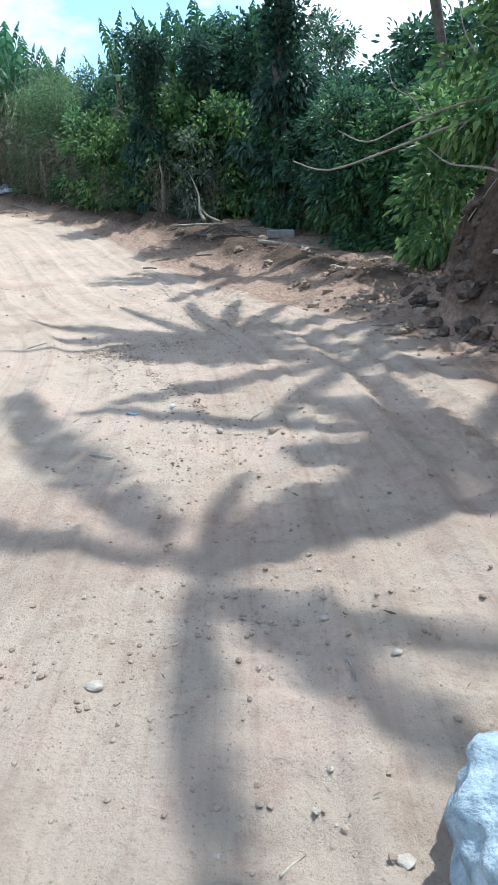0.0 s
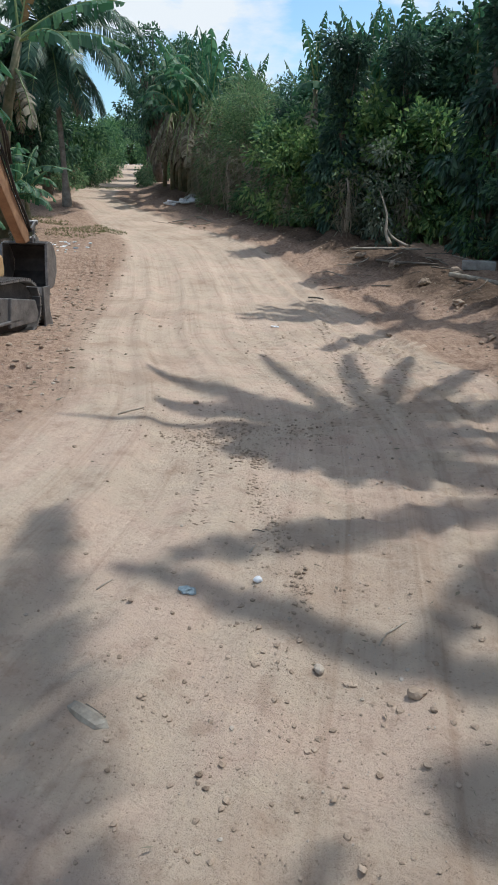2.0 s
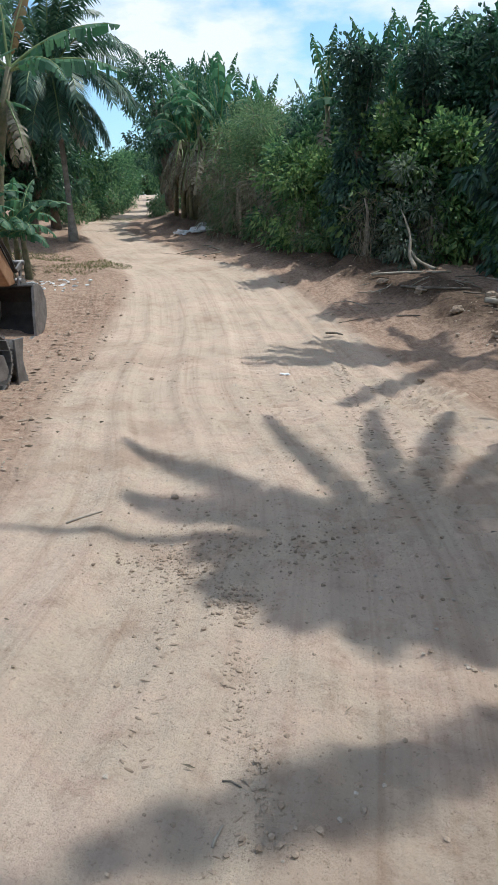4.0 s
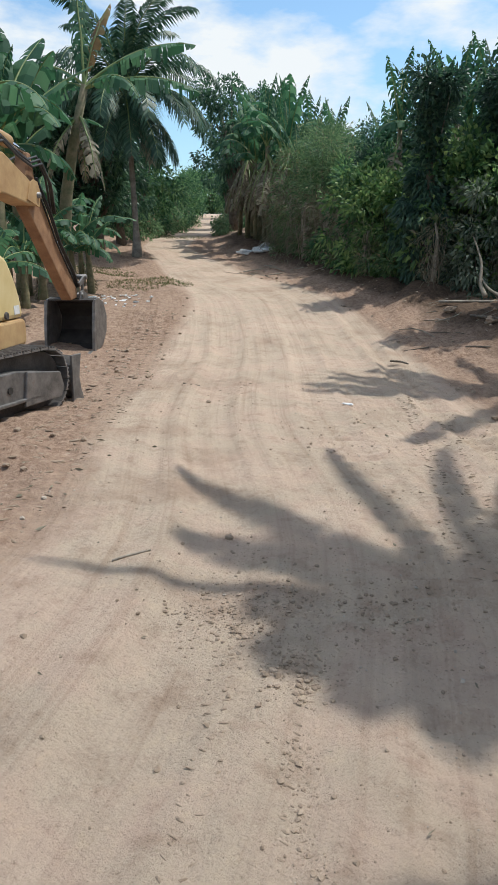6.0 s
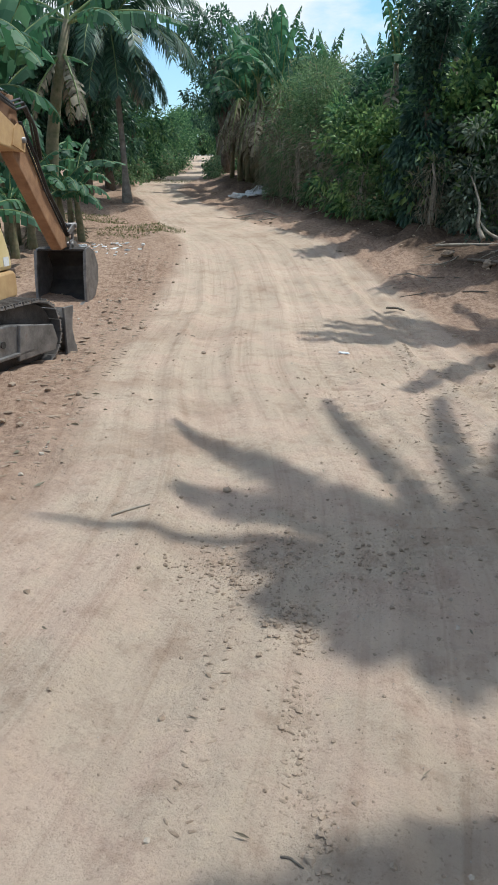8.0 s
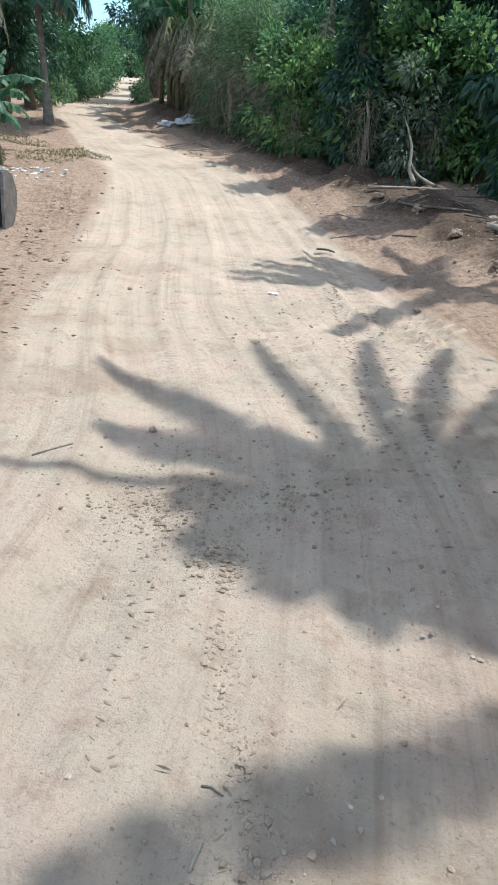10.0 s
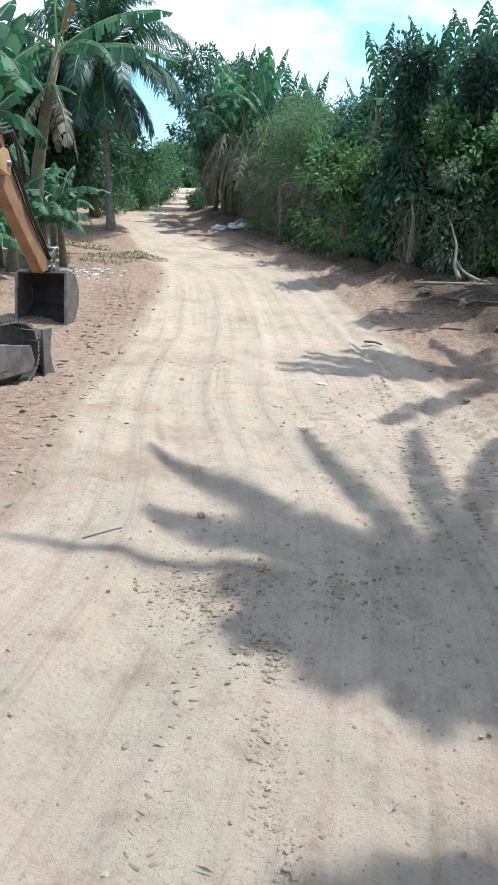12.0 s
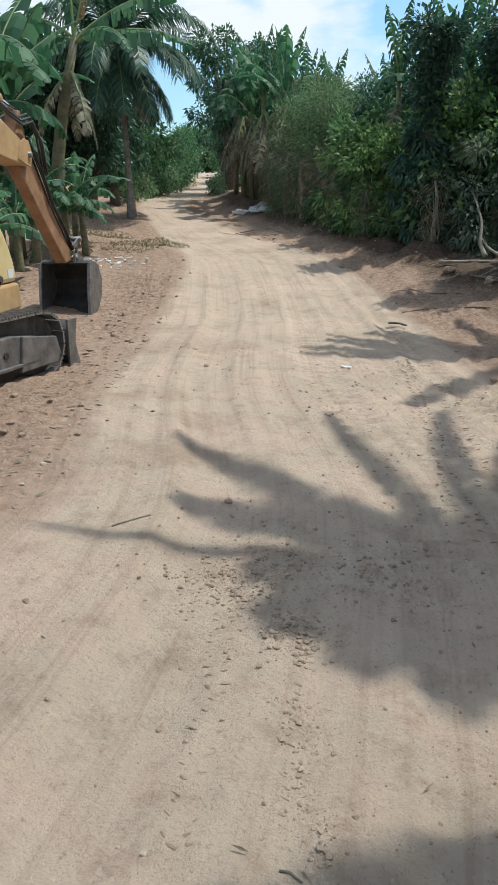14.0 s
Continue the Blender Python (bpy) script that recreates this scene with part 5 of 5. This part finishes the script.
gravel("gravel", 1, 5200, (-5, 2.5, 1.5, 13), (0.003, 0.015), M_CLOD, "loose dirt crumbs strewn over the road", on_road)
gravel("gravel", 2, 1500, (-5, 2.5, 1.5, 12), (0.003, 0.012), M_PALE, "pale grit strewn over the road", on_road)
gravel("clods", 3, 4200, (-11, 3.4, 3.5, 24), (0.006, 0.05), M_CLOD, "broken brown dirt clods beside the road", off_road)
def crust(x, y):
    return np.clip(np.exp(-(((x + 0.35) / 0.35) ** 2 + ((y - 3.05) / 0.28) ** 2)) + np.exp(-(((x - 0.1) / 0.55) ** 2 + ((y - 3.5) / 0.22) ** 2)) + 0.8 * np.exp(-(((x + 0.3) / 0.5) ** 2 + ((y - 5.3) / 0.8) ** 2)) + np.exp(-(((x + 1.18) / 0.16) ** 2 + ((y - 7.55) / 0.16) ** 2)) + 0.7 * np.exp(-((x + 1.21 - (7.57 - y) * 0.53) / 0.05) ** 2) * (y < 7.6) * (y > 6.0) + 0.8 * np.exp(-(((x + 1.75) / 0.35) ** 2 + ((y - 8.2) / 0.4) ** 2)), 0, 1)


gravel("crumbs", 7, 4600, (-2.4, 1.2, 2.4, 9), (0.003, 0.014), M_CLOD, "crumbled crust of dirt broken up on the road", crust)

def tread_mark(seed, line, width, gap=0.105, stout=1.0):
    """Broken bars of earth that a lugged tyre pressed up, along a line on the road."""
    rng = np.random.default_rng(seed)
    base = [np.array([v.co[:] for v in lump_mesh("bar", k + 20, (1, 1, 1), M_CLOD, 0.55, 1).vertices]) for k in range(5)]
    tri = [list(p.vertices) for p in lump_mesh("bar", 20, (1, 1, 1), M_CLOD, 0.55, 1).polygons]
    vs, fs = [], []
    for (ax, ay), (bx, by) in zip(line[:-1], line[1:]):
        ln = math.hypot(bx - ax, by - ay)
        dx, dy = (bx - ax) / ln, (by - ay) / ln
        for k in range(int(ln / gap)):
            for side in (-1, 1):
                if rng.random() < 0.22:
                    continue
                s = (k + 0.25 * side) * gap + rng.normal(0, 0.012)
                off = side * width * 0.28 + rng.normal(0, 0.01)
                x, y = ax + dx * s - dy * off, ay + dy * s + dx * off
                turn = math.atan2(dx, -dy) + side * 0.45 + rng.normal(0, 0.2)
                b = base[rng.integers(5)] * np.array([width * rng.uniform(0.07, 0.20), stout * rng.uniform(0.005, 0.012), stout ** 0.5 * rng.uniform(0.003, 0.007)])
                c, d = math.cos(turn), math.sin(turn)
                z = terrain(np.array([x]), np.array([y]))[0][0]
                o = len(vs)
                vs.extend(np.stack([b[:, 0] * c - b[:, 1] * d + x, b[:, 0] * d + b[:, 1] * c + y, b[:, 2] + z], 1).tolist())
                fs.extend([[q + o for q in t] for t in tri])
    return tagged(put("tread_mark", mesh_of("tread_mark", vs, fs, M_CLOD)), "crumbled earth bars of a tyre track on the road", "tyre track", kind="stuff")


def crust_line(x, y):
    line = np.exp(-((x + 1.21 - (7.57 - y) * 0.53) / 0.07) ** 2) * (y < 7.6) * (vnoise(x * 4, y * 4, 97) > -0.1)
    return np.clip(np.exp(-(((x + 1.6) / 0.26) ** 2 + ((y - 7.82) / 0.2) ** 2)) + np.exp(-(((x + 1.16) / 0.15) ** 2 + ((y - 7.52) / 0.14) ** 2)) + 0.6 * line + 0.35 * np.exp(-(((x + 1.1) / 0.4) ** 2 + ((y - 8.1) / 0.25) ** 2)), 0, 1)


gravel("crumbs", 17, 4200, (-2.2, -0.2, 5.6, 8.5), (0.004, 0.015), M_CLOD, "dark crumbs of broken crust along a wheel track", crust_line)
tread_mark(31, [(-2.05, 12.9), (-1.77, 12.17), (-1.25, 10.64), (-0.88, 9.47), (-0.5, 8.6)], 0.15, 0.05)
tread_mark(32, [(-1.45, 12.1), (-1.12, 11.0), (-0.76, 9.85), (-0.45, 8.9)], 0.20, 0.06)
tread_mark(36, [(-0.98, 12.0), (-0.87, 11.56), (-0.38, 9.54)], 0.16, 0.06)
tread_mark(33, [(-4.05, 13.0), (-3.95, 12.75), (-3.78, 12.1)], 0.12)
tread_mark(34, [(-1.58, 7.75), (-1.24, 7.0), (-1.03, 6.34)], 0.13, 0.05, 0.7)
tread_mark(35, [(-1.16, 7.72), (-1.0, 7.25), (-0.79, 6.63), (-0.6, 6.1)], 0.11, 0.05, 0.7)
# crawler prints beside the parked machine
for k, d in enumerate((0.0, 0.42)):
    tread_mark(40 + k, [(-3.0 - d, 6.9), (-3.2 - d, 7.95), (-3.65 - d, 8.95), (-4.3 - d, 10.28), (-5.3 - d, 12.3), (-6.6 - d, 14.66), (-8.0 - d, 17.4)], 0.30, 0.11, 1.7)
tread_mark(42, [(-4.4, 9.4), (-5.1, 11.0), (-6.1, 12.9), (-7.2, 14.6)], 0.30, 0.11, 1.7)


def soil_ridge(a, b, wide, high, seed):
    """A thin ridge of soil squeezed up beside a crawler lug."""
    rng = np.random.default_rng(seed)
    n = 26
    vs, fs = [], []
    dx, dy = b[0] - a[0], b[1] - a[1]
    ln = math.hypot(dx, dy)
    for i in range(n + 1):
        t = i / n
        x, y = a[0] + dx * t, a[1] + dy * t
        h, w = high * math.sin(math.pi * t) ** 0.4 * rng.uniform(0.6, 1.2), wide * rng.uniform(0.8, 1.2)
        for f, up in ((-1, -0.01), (-0.35, 0.8 * h), (0.3, h), (1, -0.01)):
            px, py = x - dy / ln * w * f, y + dx / ln * w * f
            vs.append((px, py, hz(px, py) + up))
        if i:
            o = 4 * (i - 1)
            fs += [(o + k, o + k + 4, o + k + 5, o + k + 1) for k in range(3)]
    return vs, fs


tagged(put("soil_ridge", mesh_of("soil_ridge", *merge(*[soil_ridge((-1.30 + 0.13 * k, 11.45 - 0.10 * k), (-0.98 + 0.13 * k, 12.25 - 0.08 * k), 0.03, 0.018, 200 + k) for k in range(5)]), M_SOIL, True)), "fan of pale soil ridges pressed up by a crawler", "soil ridge", kind="stuff")
gravel("grit", 9, 1500, (-9, 3, 4, 18), (0.004, 0.022), M_PALE, "pale grit and chips on the brown soil", off_road)
gravel("clods", 4, 420, (0.2, 3.2, 5.5, 14.5), (0.02, 0.09), M_CLOD, "heaped brown dirt clods at the foot of the bank", off_road)


def litter(name, seed, n, area, label, material, size=(0.05, 0.14), weight=None):
    rng = np.random.default_rng(seed)
    xs, ys = rng.uniform(area[0], area[1], n * 3), rng.uniform(area[2], area[3], n * 3)
    if weight is not None:
        ok = rng.uniform(0, 1, n * 3) < weight(xs, ys)
        xs, ys = xs[ok], ys[ok]
    xs, ys = xs[:n], ys[:n]
    zs = terrain(xs, ys)[0] + 0.012
    a = rng.uniform(0, 6.28, len(xs))
    ways = np.stack([np.cos(a), np.sin(a), rng.uniform(-0.05, 0.35, len(xs))], 1)
    L = rng.uniform(*size, len(xs))
    return tagged(put(name, leaves_mesh(name, np.stack([xs, ys, zs], 1), ways, L, L * rng.uniform(0.12, 0.4, len(xs)), material, 0.2, 0.0, rng)), label, "leaf litter", kind="stuff")


litter("leaf_litter", 5, 1500, (-11, 3, 7, 26), "dry brown leaves and stalks on the soil", M_BANDEAD, (0.02, 0.09), off_road)
litter("leaf_litter", 6, 220, (-5, 2, 2, 13), "few dry leaf bits on the road", M_BANDEAD, (0.02, 0.06), on_road)


def scrap_heap(at, n, radius, size, label, seed):
    root = tagged(new("litter_heap"), label, "litter")
    root.matrix_basis = Matrix.Translation((*at, hz(*at)))
    rng = random.Random(seed)
    for k in range(n):
        a, r = rng.uniform(0, 6.28), radius * math.sqrt(rng.random())
        me = lump_mesh("scrap", seed + k, (size * rng.uniform(0.6, 1.6), size * rng.uniform(0.4, 1.0), size * rng.uniform(0.2, 0.6)), M_WHITE, 0.6, 2)
        x, y = r * math.cos(a) * 1.6, r * math.sin(a)
        put("scrap", me, root, Matrix.Translation((x, y, hz(at[0] + x, at[1] + y) - hz(*at) + size * 0.25)) @ Matrix.Rotation(rng.uniform(0, 6), 4, "Z") @ Matrix.Rotation(rng.uniform(-0.4, 0.4), 4, "X"))
    return root


p = spot(-37.5, 15.6)
scrap_heap((p.x, p.y), 60, 0.65, 0.045, "scattered white chips and dry husks on brown soil", 40)
p = spot(-25.2, 24.2)
scrap_heap((p.x, p.y), 16, 0.45, 0.16, "heap of dirty white rubbish under the dry bananas", 80)
# concrete block and logs below the vine-covered trunk
bx = (-0.16, 18.0)
bl = tagged(part("concrete_block", box_bm((0.62, 0.3, 0.18), (0, 0, 0), 0.02), M_CONC, None), "pale grey concrete block on the soil ridge", "block")
bl.matrix_basis = Matrix.Translation((bx[0], bx[1], hz(*bx) + 0.08)) @ Matrix.Rotation(radians(6), 4, "Z")
stick("log", (-0.6, 16.6), (0.7, 15.9), 0.045, "pale stripped log on the soil ridge", 0.05, M_TWIG, 0.05, "log")
stick("log", (-2.9, 18.9), (-1.4, 19.2), 0.03, "dry pale branch in the roadside rubble", 0.12, M_TWIG, 0.06, "log")
stick("log", (-2.2, 18.3), (-0.9, 17.6), 0.028, "dry brown branch in the roadside rubble", -0.1, M_BARK, 0.04, "log")


def debris(seed, n, area, group, material, size=(0.2, 0.8), rad=(0.006, 0.02)):
    """Broken branches and roots strewn on the pushed-up soil."""
    rng = random.Random(seed)
    for k in range(n):
        x, y = rng.uniform(area[0], area[1]), rng.uniform(area[2], area[3])
        a, ln = rng.uniform(-0.7, 0.7) + (3.14 if rng.random() < 0.5 else 0), rng.uniform(*size)
        b = (x + ln * math.cos(a), y + ln * math.sin(a))
        tagged(stick("branch", (x, y), b, rng.uniform(*rad), "broken dry branch in the roadside rubble", rng.uniform(-0.3, 0.3), material, rng.uniform(0.0, 0.05), "branch"), group=group)


debris(1, 18, (-3.2, -0.2, 17.0, 19.6), "rubble branches", M_TWIG, (0.15, 0.6), (0.004, 0.012))
debris(2, 22, (-3.0, 1.4, 14.6, 19.0), "rubble branches", M_BARK, (0.15, 0.6), (0.005, 0.016))
debris(3, 14, (0.9, 2.6, 8.8, 13.5), "rubble branches", M_TWIG, (0.12, 0.45), (0.005, 0.014))
debris(4, 14, (-9.5, -6.0, 22.5, 26.0), "rubble branches", M_TWIG, (0.3, 0.9))
for k, (x, y, sz) in enumerate(((1.35, 8.6, 0.09), (1.5, 8.9, 0.07), (1.2, 9.3, 0.06), (1.62, 8.3, 0.05), (1.0, 10.2, 0.08), (0.7, 11.2, 0.07), (1.3, 10.8, 0.10), (0.4, 12.4, 0.09), (1.1, 12.0, 0.12), (0.9, 12.9, 0.10), (-0.3, 14.8, 0.09), (0.4, 15.3, 0.12), (-1.0, 16.4, 0.10), (-0.5, 16.9, 0.12), (-1.8, 17.9, 0.11), (-2.6, 18.5, 0.10))):
    lump("clod", (x, y), (sz, sz * 0.8, sz * 0.6), M_CLOD, "large broken brown soil clod beside the road", "clod", 60 + k, 0.45, 3, 37 * k)
lump("stone", (0.60, 2.50), (0.022, 0.019, 0.007), M_PALE, "flat pale chip of stone on the sand", "stone", 31)
lump("stone", (0.68, 3.28), (0.02, 0.015, 0.008), M_PALE, "flat pale stone on the sand", "stone", 32)

rng_b = random.Random(77)
for k in range(34):
    y = rng_b.uniform(6.8, 11.0)
    x = float(np.interp(y, (5, 7.7, 9.9, 11.0), (2.45, 2.15, 1.8, 1.9))) + rng_b.uniform(-0.1, 0.75)
    sz = rng_b.uniform(0.05, 0.17)
    tagged(lump("clod", (x, y), (sz, sz * 0.85, sz * 0.7), M_DAMP, "dark damp soil clod on the face of the bank", "clod", 120 + k, 0.55, 3, 50 * k, 0.6), group="bank clods")


def branch(name, pts, r0, label, material=None):
    ps = [Vector(p) for p in pts]
    fine = []
    for i in range(len(ps) - 1):
        a, b, c, d = ps[max(i - 1, 0)], ps[i], ps[i + 1], ps[min(i + 2, len(ps) - 1)]
        for t in (0, 0.25, 0.5, 0.75):
            fine.append(0.5 * ((2 * b) + (c - a) * t + (2 * a - 5 * b + 4 * c - d) * t * t + (-a + 3 * b - 3 * c + d) * t ** 3))
    fine.append(ps[-1])
    n = len(fine) - 1
    v, f = tube(fine, [r0 * (1 - 0.75 * k / n) for k in range(n + 1)], 7)
    return tagged(put(name, mesh_of(name, v, f, material or M_TWIG, True)), label, "branch")


branch("bare_branch", [(4.2, 10.6, 1.9), (3.4, 10.9, 2.35), (2.4, 11.2, 2.25), (1.5, 11.4, 1.95), (0.7, 11.6, 1.72), (0.2, 11.8, 1.85)], 0.030, "long bare pale branch arching from the bank")
branch("bare_branch", [(3.9, 10.4, 2.2), (3.2, 10.8, 2.45), (2.5, 11.1, 2.5), (1.7, 11.2, 2.25), (1.2, 11.3, 2.05), (0.8, 11.35, 2.2)], 0.026, "long bare pale branch arching from the bank")
branch("bare_branch", [(3.0, 10.9, 2.4), (2.6, 10.9, 2.8), (2.3, 11.0, 3.2), (2.2, 11.1, 3.6)], 0.02, "thin bare branch rising from the bank")
branch("bare_branch", [(2.7, 9.3, 1.5), (2.4, 9.6, 1.66), (2.0, 9.8, 1.72), (1.75, 9.9, 1.9)], 0.02, "bare crooked branch on top of the bank")
branch("dead_limb", [(2.25, 8.0, 1.25), (2.5, 8.3, 1.5), (2.9, 8.6, 1.75), (3.6, 8.9, 2.0)], 0.05, "thick pale dead limb lying on the bank", M_TWIG)
branch("root", [(-2.15, 19.6, 0.75), (-2.3, 19.8, 1.0), (-2.35, 20.0, 1.4), (-2.6, 20.3, 1.9)], 0.05, "pale bent stem at the hedge foot", M_TWIG)
branch("root", [(-1.75, 19.6, 0.72), (-2.1, 19.7, 0.88), (-2.3, 19.85, 1.1)], 0.04, "pale bent stem at the hedge foot", M_TWIG)


def grass_patch(cx, cy, rx, ry, n, seed, label):
    rng = np.random.default_rng(seed)
    a, r = rng.uniform(0, 6.28, n), np.sqrt(rng.uniform(0, 1, n))
    x, y = cx + rx * r * np.cos(a), cy + ry * r * np.sin(a)
    z = terrain(x, y)[0]
    ways = np.stack([rng.normal(size=n) * 0.5, rng.normal(size=n) * 0.5, np.ones(n)], 1)
    return tagged(put("grass", leaves_mesh("grass", np.stack([x, y, z], 1), ways, rng.uniform(0.03, 0.13, n), np.full(n, 0.011), M_GRASS, 0.1, 0.15, rng)), label, "grass", kind="stuff")


p = spot(-34.2, 17.6)
grass_patch(p.x, p.y, 1.0, 1.2, 1500, 1, "sparse dry green grass beside the road")
p = spot(-33.2, 31.0)
grass_patch(p.x - 1.5, p.y + 1, 3.0, 1.5, 2000, 2, "green verge grass beside the far bend")
p = spot(-38.5, 20.0)
grass_patch(p.x, p.y, 1.2, 1.0, 1500, 3, "weeds under the banana plants")
branch("bare_branch", [(2.6, 11.0, 2.35), (2.35, 11.0, 2.2), (2.2, 11.1, 1.95), (2.1, 11.1, 1.8)], 0.012, "thin forked twig on a bare branch")
branch("bare_branch", [(1.9, 11.25, 2.32), (1.75, 11.3, 2.55), (1.5, 11.3, 2.7), (1.42, 11.35, 2.95)], 0.012, "thin forked twig on a bare branch")
branch("bare_branch", [(3.3, 10.7, 2.45), (2.95, 10.6, 2.75), (2.75, 10.65, 3.05), (2.4, 10.7, 3.25)], 0.016, "thin bare branch rising from the bank")
branch("dead_limb", [(2.15, 7.9, 1.1), (2.4, 8.1, 1.25), (2.75, 8.3, 1.62), (3.0, 8.5, 1.7)], 0.03, "pale split dead limb lying on the bank", M_TWIG)
